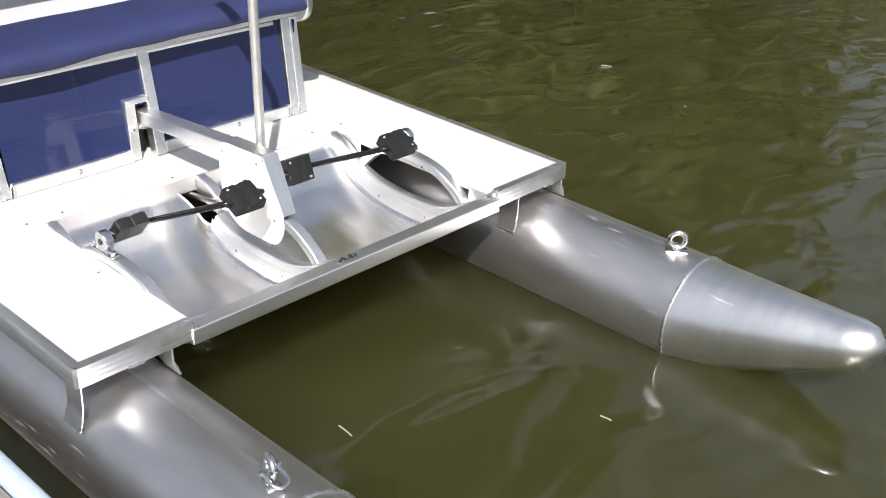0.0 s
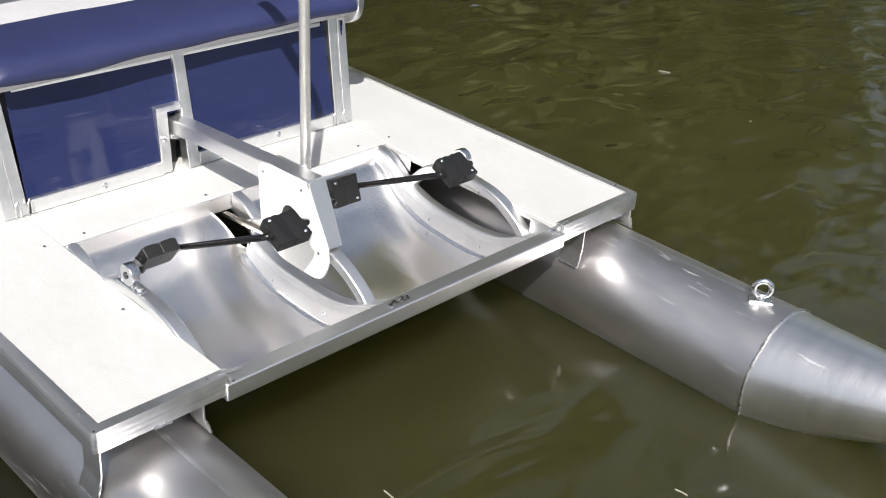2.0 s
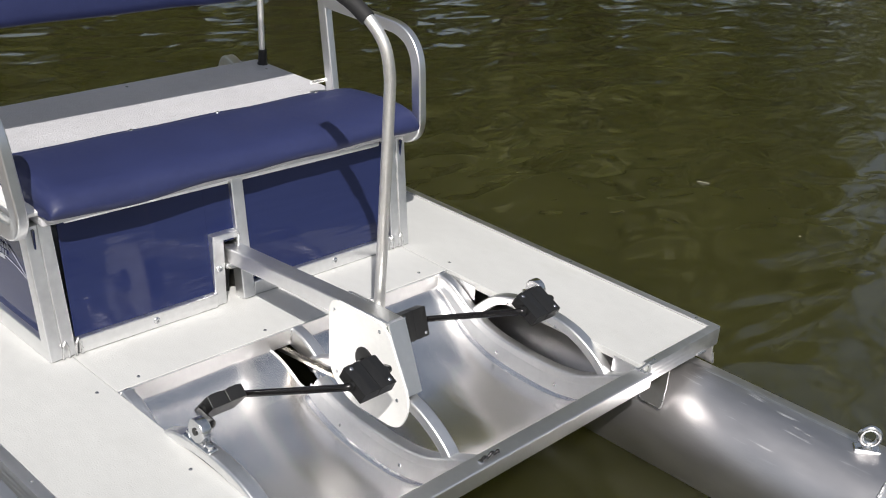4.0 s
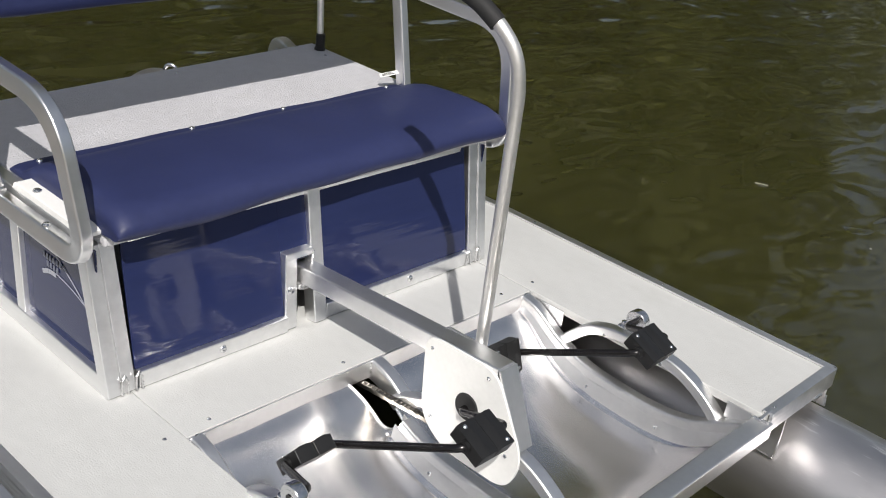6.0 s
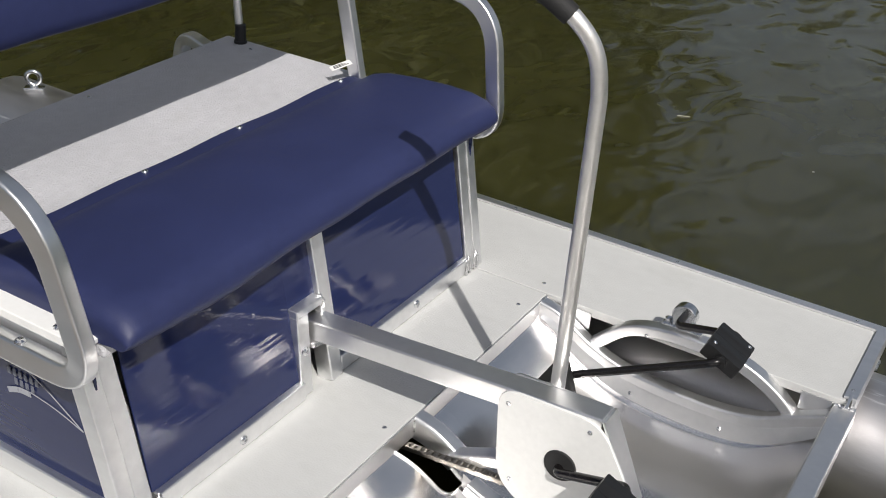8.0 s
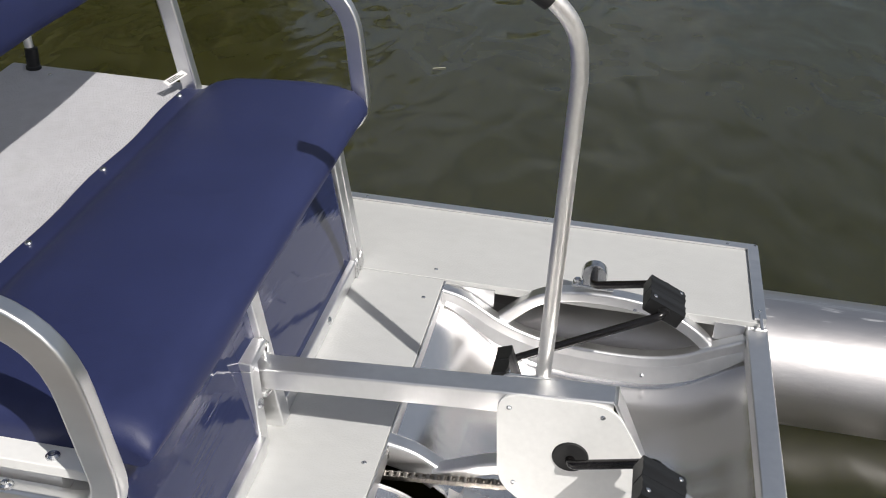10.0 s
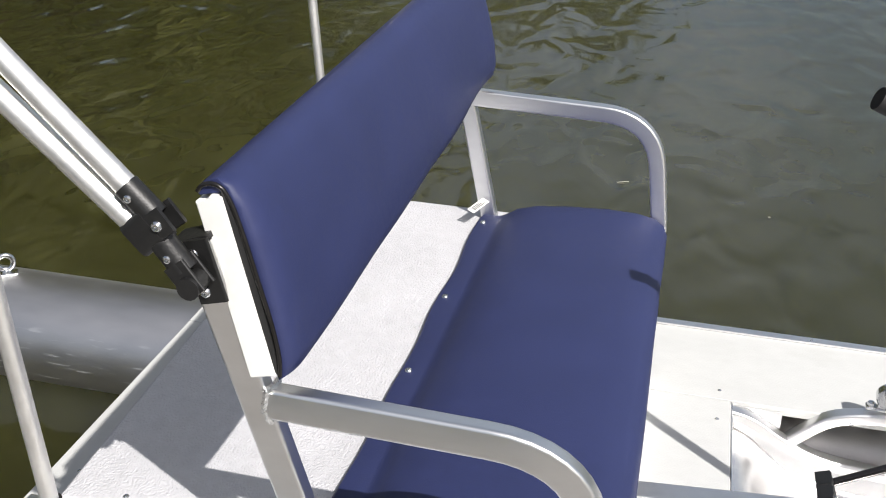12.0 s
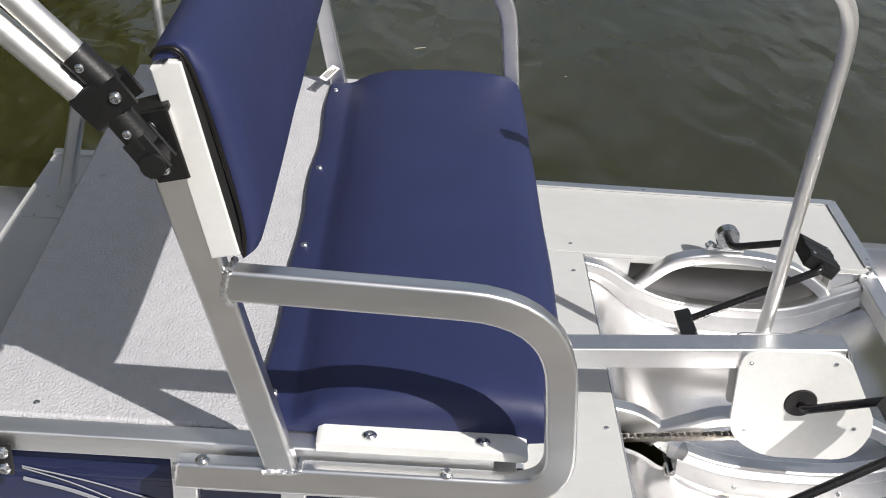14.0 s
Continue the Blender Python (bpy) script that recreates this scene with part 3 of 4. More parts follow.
# ---- far bank with trees, out of view, added to be mirrored in the water ----
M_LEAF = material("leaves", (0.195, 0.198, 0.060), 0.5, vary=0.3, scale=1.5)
M_BARK = material("bark", (0.10, 0.075, 0.05), 0.85, vary=0.25, scale=4, bump=0.6, bump_scale=30)
M_BANK = material("bank_grass", (0.07, 0.085, 0.03), 0.8, vary=0.3, scale=0.8, bump=0.6, bump_scale=20)


def bank():
    bm = bmesh.new()
    rows = []
    for i in range(41):
        a = radians(88 + 126 * i / 40)
        row = []
        for r, z in ((21, -0.5), (22, 0.35), (24, 0.8), (30, 1.4), (60, 2.2), (300, 4.0)):
            rr = r + 1.6 * noise.noise(Vector((a * 6, r * 0.05, 0)))
            row.append(bm.verts.new((rr * math.cos(a), rr * math.sin(a), z + 0.3 * noise.noise(Vector((a * 9, r, 1))))))
        rows.append(row)
    for p, q in zip(rows, rows[1:]):
        for k in range(5):
            bm.faces.new((p[k], q[k], q[k + 1], p[k + 1]))
    return bm


tagged(part("bank", bank(), M_BANK), "unseen grassy shore added for the water's reflection", "shore", kind="structure")


def tree(x, y, h, seed):
    rnd = random.Random(seed)
    t = thing("tree", "unseen leafy green tree added for the water's reflection", "tree", "shore trees")
    base = Vector((x, y, 0.4))
    tr = bmesh.new()
    top = base + Vector((rnd.uniform(-0.5, 0.5), rnd.uniform(-0.5, 0.5), h * 0.85))
    pts = [base.lerp(top, k / 8) + Vector((rnd.uniform(-0.12, 0.12), rnd.uniform(-0.12, 0.12), 0)) for k in range(9)]

    def limb(points, r0, r1):
        rows = []
        for i, p in enumerate(points):
            d = (points[min(i + 1, len(points) - 1)] - points[max(0, i - 1)]).normalized()
            s = d.orthogonal().normalized()
            u = d.cross(s)
            r = r0 + (r1 - r0) * i / (len(points) - 1)
            rows.append([tr.verts.new(p + (s * math.cos(a) + u * math.sin(a)) * r) for a in [k * math.pi / 4 for k in range(8)]])
        for a, b in zip(rows, rows[1:]):
            for j in range(8):
                tr.faces.new((a[j], a[(j + 1) % 8], b[(j + 1) % 8], b[j]))
    limb(pts, h * 0.022, h * 0.004)
    ends = [top]
    for k in range(11):
        u = 0.16 + 0.7 * k / 11
        p = base.lerp(top, u)
        a = k * 2.4 + rnd.uniform(-0.4, 0.4)
        ln = h * (0.34 - 0.24 * u) * rnd.uniform(0.8, 1.15)
        q = p + Vector((math.cos(a) * ln, math.sin(a) * ln, ln * rnd.uniform(0.25, 0.6)))
        limb([p, p.lerp(q, 0.5) + Vector((0, 0, 0.1 * ln)), q], h * 0.009, h * 0.002)
        ends += [q, p.lerp(q, 0.6), p.lerp(q, 0.85)]
    part("trunk", tr, M_BARK, t)
    V, F = [], []
    for e in ends:
        for _ in range(9):
            c = e + Vector((rnd.gauss(0, 1), rnd.gauss(0, 1), rnd.gauss(0, 0.8))) * h * 0.05
            for _ in range(20):
                p = c + Vector((rnd.gauss(0, 1), rnd.gauss(0, 1), rnd.gauss(0, 0.8))) * h * 0.018
                d = Vector((rnd.gauss(0, 1), rnd.gauss(0, 1), rnd.gauss(0, 1))).normalized()
                s = d.orthogonal().normalized() * h * rnd.uniform(0.010, 0.016)
                w = d.cross(s).normalized() * s.length * 0.6
                i = len(V)
                V += [p - s, p + w, p + s, p - w]
                F.append((i, i + 1, i + 2, i + 3))
    me = bpy.data.meshes.new("crown")
    me.from_pydata(V, [], F)
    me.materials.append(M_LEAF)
    ob = new("crown", me)
    ob.parent = t
    tagged(ob, "crown of small green leaves", kind="stuff")


# unseen trees, tall where the water mirrors olive, low where it mirrors sky
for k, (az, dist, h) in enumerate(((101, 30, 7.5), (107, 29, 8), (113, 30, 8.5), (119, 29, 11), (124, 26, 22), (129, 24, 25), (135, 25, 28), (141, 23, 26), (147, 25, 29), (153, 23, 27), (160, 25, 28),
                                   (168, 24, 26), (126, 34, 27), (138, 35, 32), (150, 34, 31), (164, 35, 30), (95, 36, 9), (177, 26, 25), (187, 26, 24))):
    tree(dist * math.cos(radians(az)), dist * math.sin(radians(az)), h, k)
# ---- seat box ----
def lean(z):
    """x of the box's front at the height z."""
    return -0.2 * (z - DECK)


def near_y(z):
    return -0.541 - 0.04 * (z - DECK)


def far_y(z):
    return 0.535 + 0.04 * (z - DECK)


BX = -0.785
seat_box = thing("seat_box", "aluminium framed seat box with glossy blue panels on the deck", "seat box")
ZB = TOP - 0.027


def post(x0, y0, x1, y1, wx=0.032, wy=0.031, z0=DECK, z1=ZB):
    return part("post", sweep([(x0, y0, z0), (x1, y1, z1)], rect(wy, wx, 0.003, 2), (0, 1, 0)), M_EXTR, seat_box, "square aluminium post")


for s, fy in ((1, near_y), (-1, far_y)):
    post(lean(DECK) - 0.016, fy(DECK) + s * 0.016, lean(ZB) - 0.016, fy(ZB) + s * 0.016)
    post(lean(DECK) - 0.018, fy(DECK) + s * 0.0475, lean(ZB) - 0.018, fy(ZB) + s * 0.0475)
    for x in (-0.335, -0.47, BX + 0.03):
        post(x, fy(DECK) + s * 0.018, x, fy(ZB) + s * 0.018, 0.032, 0.028, DECK, 0.7452)
    part("bottom_rail", sweep([(-0.032, fy(DECK + 0.02) + s * 0.016, DECK + 0.0205), (BX, fy(DECK + 0.02) + s * 0.016, DECK + 0.0205)], rect(0.03, 0.04, 0.003, 2), (0, 1, 0)), M_EXTR, seat_box)
    part("top_rail", sweep([(-0.09, fy(ZB - 0.02) + s * 0.0145, 0.7605), (BX, fy(ZB - 0.02) + s * 0.0145, 0.7605)], rect(0.030, 0.030, 0.003, 2), (0, 1, 0)), M_EXTR, seat_box)
    # side panels, set back behind the posts
    y0, y1 = fy(DECK + 0.03) + s * 0.018, fy(ZB - 0.03) + s * 0.018
    for xa, xb in ((-0.05, -0.32), (-0.35, -0.455), (-0.485, BX + 0.045)):
        part("side_panel", sweep([((xa + xb) / 2, y0, DECK + 0.04), ((xa + xb) / 2, y1, 0.745)], rect(0.005, abs(xb - xa), 0.001, 1), (0, 1, 0)), M_PANEL, seat_box, "glossy dark blue panel")
# front panels and middle post
YM = -0.016
post(lean(DECK) - 0.014, YM, lean(ZB) - 0.014, YM, 0.036, 0.034)
for ya, yb in ((-0.474, -0.108), (0.002, 0.472)):
    part("front_panel", sweep([(lean(DECK + 0.038) - 0.010, (ya + yb) / 2, DECK + 0.038), (lean(ZB) - 0.010, (ya + yb) / 2, ZB - 0.004)], rect(yb - ya, 0.005, 0.001, 1), (0, 1, 0)), M_PANEL, seat_box, "glossy dark blue front panel")
part("front_panel", sweep([(lean(DECK + 0.15) - 0.0102, -0.07, DECK + 0.15), (lean(ZB) - 0.0102, -0.07, ZB - 0.004)], rect(0.078, 0.005, 0.001, 1), (0, 1, 0)), M_PANEL, seat_box, "glossy dark blue front panel")
for ya, yb in ((-0.472, -0.105), (0.002, 0.470)):
    part("bottom_rail", box(-0.030, ya, DECK + 0.0005, -0.002, yb, DECK + 0.038, 0.003), M_EXTR, seat_box)
part("front_top_rail", box(lean(ZB) - 0.032, -0.46, ZB - 0.014, lean(ZB) - 0.006, 0.46, ZB, 0.003), M_EXTR, seat_box)
part("back_panel", box(BX, -0.52, DECK + 0.001, BX + 0.004, 0.52, 0.6815, 0.001), M_PANEL, seat_box, "glossy dark blue back panel")
for yy, zz in ((-0.277, 0.470), (0.262, 0.474)):
    screw(seat_box, (-0.0025, yy, zz), (1, 0, 0), BOLT, "bolt")
for yy in (-0.505, -0.474, 0.470, 0.503):
    part("weld", bead([(0.001, yy - 0.007, DECK + 0.003), (0.0, yy - 0.006, DECK + 0.032), (-0.002, yy + 0.001, DECK + 0.042), (0.0, yy + 0.006, DECK + 0.030), (0.001, yy + 0.007, DECK + 0.003)], 0.003, 9), M_WELD, seat_box)
# slotted bracket that the beam passes
part("bracket_leg", sweep([(-0.030, -0.092, DECK + 0.0005), (-0.044, -0.092, 0.612)], rect(0.032, 0.044, 0.003, 2), (0, 1, 0)), M_EXTR, seat_box, "aluminium slot bracket leg")
part("bracket_top", box(-0.068, -0.108, 0.6125, -0.022, -0.034, 0.629, 0.003), M_EXTR, seat_box)
part("bracket_back", box(-0.064, -0.076, DECK + 0.001, -0.058, -0.034, 0.612, 0.001), M_BLACK, seat_box)
part("weld", bead([(-0.03, -0.035, 0.629), (-0.021, -0.034, 0.620), (-0.021, -0.034, 0.604)], 0.004, 11), M_WELD, seat_box)
part("hinge_lug", box(-0.050, -0.0745, 0.540, -0.012, -0.034, 0.5515, 0.003), M_ALU, seat_box)
part("weld", bead([(-0.013, -0.073, 0.545), (-0.012, -0.058, 0.541), (-0.013, -0.036, 0.544)], 0.004, 12), M_WELD, seat_box)
screw(seat_box, (-0.0155, -0.094, 0.545), (1, 0, 0.05), BOLT, "bolt")

# top board
tb = box(BX - 0.005, -0.518, TOP - 0.027, -0.045, 0.595, TOP, 0.006, 3)
for v in tb.verts:
    if v.co.x < -0.5:
        v.co.x += 0.041 * (1 - (v.co.y + 0.518) / 1.113)
    v.co.z += 0.009 * (v.co.y + 0.5)
top_board = tagged(part("top_board", tb, M_BOARD), "off-white pebbled board on the seat box", "board")
for p in ((-0.66, -0.495), (-0.68, 0.55), (-0.735, 0.1)):
    screw(top_board, (*p, TOP + 0.009 * (p[1] + 0.5)), (0, 0, 1))


# ---- side decals ----
def stroke(pts, w):
    return sweep(pts, rect(0.0012, w, 0.0003, 1), (0, 1, 0))


for x0, z0, x1, z1, w0 in ((-0.21, 0.685, -0.087, 0.609, 0.0016), (-0.195, 0.634, -0.087, 0.609, 0.0016), (-0.248, 0.617, -0.196, 0.629, 0.010),
                          (-0.673, 0.707, -0.500, 0.655, 0.0020), (-0.673, 0.704, -0.560, 0.655, 0.0016), (-0.674, 0.686, -0.560, 0.645, 0.006)):
    z_mid = (z0 + z1) / 2 + 0.004
    pts = spline([(x0, near_y(z0) + 0.0145, z0), ((x0 + x1) / 2, near_y(z_mid) + 0.0145, z_mid), (x1, near_y(z1) + 0.0145, z1)], 6)
    part("decal", stroke(pts, w0), M_DECAL, seat_box, "pale swoosh decal")
for z, x_from, n in ((0.659, -0.240, 6), (0.643, -0.228, 4)):
    for i in range(n):
        x = x_from + i * 0.012
        part("decal", box(x, near_y(z) + 0.0135, z - 0.006, x + 0.007, near_y(z) + 0.0147, z + 0.006, 0.0004, 1), M_PRINT, seat_box, "pale lettering bar")


# ---- bench cushion ----
def cushion():
    bm = bmesh.new()
    sec = [(-0.384, 0.7765), (-0.387, 0.782), (-0.381, 0.789), (-0.348, 0.791), (-0.338, 0.794), (-0.325, 0.803), (-0.306, 0.816), (-0.265, 0.829),
           (-0.20, 0.837), (-0.12, 0.840), (-0.05, 0.837), (-0.014, 0.829), (0.004, 0.815), (0.012, 0.801), (0.011, 0.789), (0.005, 0.779),
           (-0.002, 0.7765), (-0.014, 0.7785), (-0.05, 0.7785), (-0.2, 0.7785)]
    ys = [-0.522, -0.520, -0.514, -0.504, -0.490, -0.465] + [-0.43 + 0.90 * i / 40 for i in range(41)] + [0.493, 0.511, 0.526, 0.536, 0.543, 0.546]
    rows = []
    for y in ys:
        e = min(y + 0.522, 0.546 - y)
        k = 1.0 if e > 0.034 else math.sqrt(max(0.0, 1 - ((0.034 - e) / 0.034) ** 2))
        row = []
        for i, (x, z) in enumerate(sec):
            zz = 0.7765 + (z - 0.7765) * (0.46 + 0.54 * k) if z > 0.7765 else z
            xx = x
            wob = noise.noise(Vector((y * 6, i * 0.3, 3.1)))
            if 4 <= i <= 12:
                zz += 0.0022 * noise.noise(Vector((x * 9, y * 7, 1.7))) * k
            if i in (0, 1, 2):
                xx += 0.002 * math.cos(2 * math.pi * (y - 0.152) / 0.30) * -1 + 0.003 * noise.noise(Vector((y * 6, 0, 9)))
            if 13 <= i <= 17:
                zz += 0.011 * noise.noise(Vector((y * 4.6, 0, 5))) - 0.001
                xx += 0.003 * wob
            if x > -0.02:
                xx -= (1 - k) * 0.007
            if x > -0.1:
                xx -= 0.009 * (y + 0.512)
            row.append(bm.verts.new((xx, y, zz + 0.009 * (y + 0.5))))
        rows.append(row)
    n = len(sec)
    for a, b in zip(rows, rows[1:]):
        for i in range(n):
            bm.faces.new((a[i], a[(i + 1) % n], b[(i + 1) % n], b[i]))
    bm.faces.new(rows[0])
    bm.faces.new(rows[-1])
    return bm


bench = thing("bench_cushion", "navy blue vinyl bench cushion screwed to the seat box", "cushion")
part("vinyl_cover", cushion(), M_VINYL, bench, angle=70)
for p in ((-0.372, 0.152), (-0.370, -0.107), (-0.369, -0.468), (-0.372, 0.49)):
    screw(bench, (p[0], p[1], 0.790 + 0.009 * (p[1] + 0.5)), (0, 0, 1), PIN, "screw")
for name, x_front, y0, y1, label in (("seat_base", -0.008, -0.511, 0.530, "white polymer seat board"), ("seat_base_end", -0.050, -0.556, -0.5112, "white polymer board end with two bolts")):
    bm = prism([(-0.308, 0.7755), (x_front - 0.003, 0.7755), (x_front, 0.779), (x_front, 0.785), (x_front - 0.02, 0.791), (-0.300, 0.791), (-0.308, 0.786)], y0, y1, 0.002)
    for v in bm.verts:
        v.co.z += 0.009 * (v.co.y + 0.5)
        v.co.x -= 0.009 * (v.co.y + 0.512)
    part(name, bm, M_WHITE, bench, label)
for x in (-0.243, -0.105):
    screw(bench, (x, -0.540, 0.7905), (0, 0, 1), BOLT, "bolt")
tag = part("label_tag", box(-0.025, -0.009, 0, 0.025, 0.009, 0.0015, 0.0005, 1), M_WHITE, bench, "small white sewn label")
tag.matrix_world = pose(-0.388, 0.512, 0.826, 12, -14, 60)
for k in range(3):
    b2 = part("print_bar", box(-0.018, -0.0055 + k * 0.004, 0.0016, 0.018 - k * 0.006, -0.0035 + k * 0.004, 0.002, 0, 1), M_BLACK, bench)
    b2.matrix_world = tag.matrix_world.copy()


# ---- armrests ----
def armrest(s, label, y0, tip, back):
    """s: side; y0: distance from the middle; tip: outward lean; back: the post set further aft. The front leg leans like the box."""
    a = thing("armrest", label, "armrest", "armrests")
    P = rect(0.026, 0.037 if s < 0 else 0.034, 0.005)

    def at(x, z, out=0.0):
        return Vector((x, s * (y0 + tip * (z - 0.748) + out), z))
    pts = fillet([at(-0.397 - back, 1.046), at(-0.046, 1.036), at(-0.008, 0.748), at(-0.471, 0.748)], [0.105, 0.075], 9)
    part("arm_tube", sweep(pts, P, (0, 1, tip * s)), M_ARM, a, "bent square aluminium tube")
    part("back_post", sweep([at(-0.346 - back, 0.7675), at(-0.459 - back, 1.247)], P, (0, 1, tip * s)), M_ARM, a, "leaning aluminium back post")
    part("post_cap", sweep([at(-0.4592 - back, 1.2475), at(-0.461 - back, 1.253)], rect(0.028, 0.040, 0.005), (0, 1, tip * s)), M_BLACK, a, "black plastic end cap")
    w = 0.0135
    part("weld", bead([at(-0.391 - back, 1.066, -w), at(-0.396 - back, 1.067, w), at(-0.400 - back, 1.04, w), at(-0.392 - back, 1.024, w)], 0.0045, 21), M_WELD, a)
    part("weld", bead([at(-0.368 - back, 0.769, w), at(-0.324 - back, 0.769, w), at(-0.324 - back, 0.769, -w)], 0.0045, 22), M_WELD, a)
    part("weld", bead([at(-0.471, 0.768, w * 0.6), at(-0.472, 0.75, w), at(-0.471, 0.732, w * 0.6)], 0.004, 24), M_WELD, a)
    for x in (-0.44, -0.148):
        screw(a, at(x, 0.7675), (0, 0, 1), BOLT, "bolt")
    part("foot_plate", sweep([at(-0.44, 0.7285), at(-0.10, 0.7285)], rect(0.024, 0.004, 0.001, 1), (0, 1, 0)), M_ALU, a)
    return a


armrest(-1, "welded square tube armrest beside the dock", 0.572, 0.116, 0.0)
armrest(1, "welded square tube armrest above the open water", 0.554, 0.015, 0.020)


# ---- backrest ----
back = thing("backrest", "navy blue vinyl backrest on a white board", "backrest")
tilt = math.atan2(0.246, 1)


def back_pt(f, u):
    """f metres in front of the board's rear, u up along it."""
    return (-0.409 - math.sin(tilt) * u + math.cos(tilt) * f, 1.089 + math.cos(tilt) * u + math.sin(tilt) * f)


def askew(bm):
    """The backrest stands a little askew, its far end further aft."""
    for v in bm.verts:
        v.co.x -= 0.015 * (v.co.y + 0.6)
    return bm


def back_prism(sec, y0, y1, bev):
    return askew(prism([back_pt(f, u) for f, u in sec], y0, y1, bev))


part("board", back_prism([(0, 0), (0.030, 0), (0.030, 0.206), (0.018, 0.209), (0.010, 0.203), (0, 0.205)], -0.634, 0.600, 0.002), M_WHITE, back, "white polymer board")


def back_cover():
    bm = bmesh.new()
    sec = [(0.0275, 0.004), (0.034, -0.004), (0.046, 0.000), (0.055, 0.018), (0.060, 0.05), (0.062, 0.10), (0.060, 0.15), (0.054, 0.19), (0.044, 0.213),
           (0.028, 0.224), (0.010, 0.222), (0.001, 0.214), (0.004, 0.2095), (0.0278, 0.2095)]
    ys = [-0.627, -0.625, -0.620, -0.611, -0.598, -0.570] + [-0.54 + 1.09 * i / 36 for i in range(37)] + [0.574, 0.588, 0.594, 0.596]
    rows = []
    for y in ys:
        e = min(y + 0.627, 0.596 - y)
        k = 1.0 if e > 0.035 else math.sqrt(max(0, 1 - ((0.035 - e) / 0.035) ** 2))
        row = []
        for i, (f, u) in enumerate(sec):
            ff = 0.0275 + (f - 0.0275) * (0.42 + 0.58 * k) if f > 0.0275 else f
            uu = u
            if i in (1, 2, 3):
                uu += 0.010 * noise.noise(Vector((y * 3.6, 0, 4))) - 0.007
            if 4 <= i <= 8:
                ff += 0.003 * noise.noise(Vector((u * 9, y * 5, 6)))
            x, z = back_pt(ff, uu)
            row.append(bm.verts.new((x, y, z)))
        rows.append(row)
    n = len(sec)
    for a, b in zip(rows, rows[1:]):
        for i in range(n):
            bm.faces.new((a[i], a[(i + 1) % n], b[(i + 1) % n], b[i]))
    bm.faces.new(rows[0])
    bm.faces.new(rows[-1])
    return bm


part("vinyl_cover", askew(back_cover()), M_VINYL, back, angle=70)
part("foam_edge", back_prism([(0.0272, 0.002), (0.032, 0.000), (0.036, 0.03), (0.038, 0.10), (0.036, 0.17), (0.031, 0.214), (0.0272, 0.208)], -0.631, -0.612, 0.002), M_RUBBER, back, "black foam edge")
edge = spline([(f, -0.629 + 0.0015 * math.sin(40 * u), u) for f, u in ((0.033, -0.003), (0.038, 0.02), (0.0405, 0.06), (0.041, 0.11), (0.039, 0.16), (0.035, 0.200), (0.027, 0.217), (0.012, 0.220), (0.003, 0.214))], 6)
pts = [(back_pt(p.x, p.z)[0] - 0.015 * (p.y + 0.6), p.y, back_pt(p.x, p.z)[1]) for p in edge]
part("piping", sweep(pts, ring(0.0026, 10), (0, 1, 0)), M_STEEL, back, "glossy black edge piping")

# ---- pedal cranks ----
AX, AZ = 0.485, 0.517
TX, TZ = 0.132, 0.061


def tread(w):
    """One half of a pedal, a smooth block with a low ridge, a profile across it made solid along x."""
    sec = [(-w / 2, -0.015), (w / 2, -0.015), (w / 2, 0.0135), (w * 0.16, 0.0140), (w * 0.12, 0.0156), (-w * 0.12, 0.0156), (-w * 0.16, 0.0140), (-w / 2, 0.0135)]
    bm = prism(sec, -0.037, 0.037, 0.0022)
    bm.transform(Matrix.Rotation(radians(90), 4, "Z"))
    return bm


def pedal(yc, px, pz, ang, parent, length=0.086):
    ob = part("pedal", lathe([(-length / 2 - 0.006, 0.0115), (length / 2 + 0.006, 0.0115)], 14, "y"), M_BLACK, parent, "black plastic pedal on a sleeve")
    ob.matrix_world = pose(px, yc, pz, 0, ang, 0)
    for s in (-1, 1):
        tr = part("tread", tread(length / 2 - 0.0008), M_BLACK, ob, "smooth black tread block")
        tr.location = (0, s * (length / 4), 0)
        sc = new("pedal_screw", SCREW)
        sc.location = (0.027 * s, s * 0.030, 0.0152)
        sc.parent = ob


def bearing(y, s, parent):
    bm = lathe([(-0.011, 0.0235), (-0.008, 0.026), (0.008, 0.026), (0.011, 0.0235), (0.0112, 0.016), (0.006, 0.015), (0.006, 0.010), (-0.006, 0.010), (-0.006, 0.015), (-0.0112, 0.016)], 28, "y")
    join(bm, box(-0.042, -0.012, -0.033, 0.042, 0.012, -0.025, 0.003))
    join(bm, prism([(-0.022, -0.028), (0.022, -0.028), (0.018, -0.012), (-0.018, -0.012)], -0.009, 0.009, 0.002))
    for q in (-0.032, 0.032):
        join(bm, lathe([(-0.026, 0.008), (-0.018, 0.008), (-0.016, 0.005)], 6, "z"), Matrix.Translation((q, 0, 0)))
    ob = part("bearing", bm, M_ZINC, parent, "zinc plated pillow block bearing")
    ob.location = (AX, y, AZ)


def crank(pts, label):
    c = thing("pedal_crank", label, "pedal crank", "pedal cranks")
    part("crank_bar", sweep(fillet(pts, 0.016, 5), ring(0.0078, 14), (0.1, 0.2, 1)), M_STEEL, c, "glossy black bent steel bar")
    return c


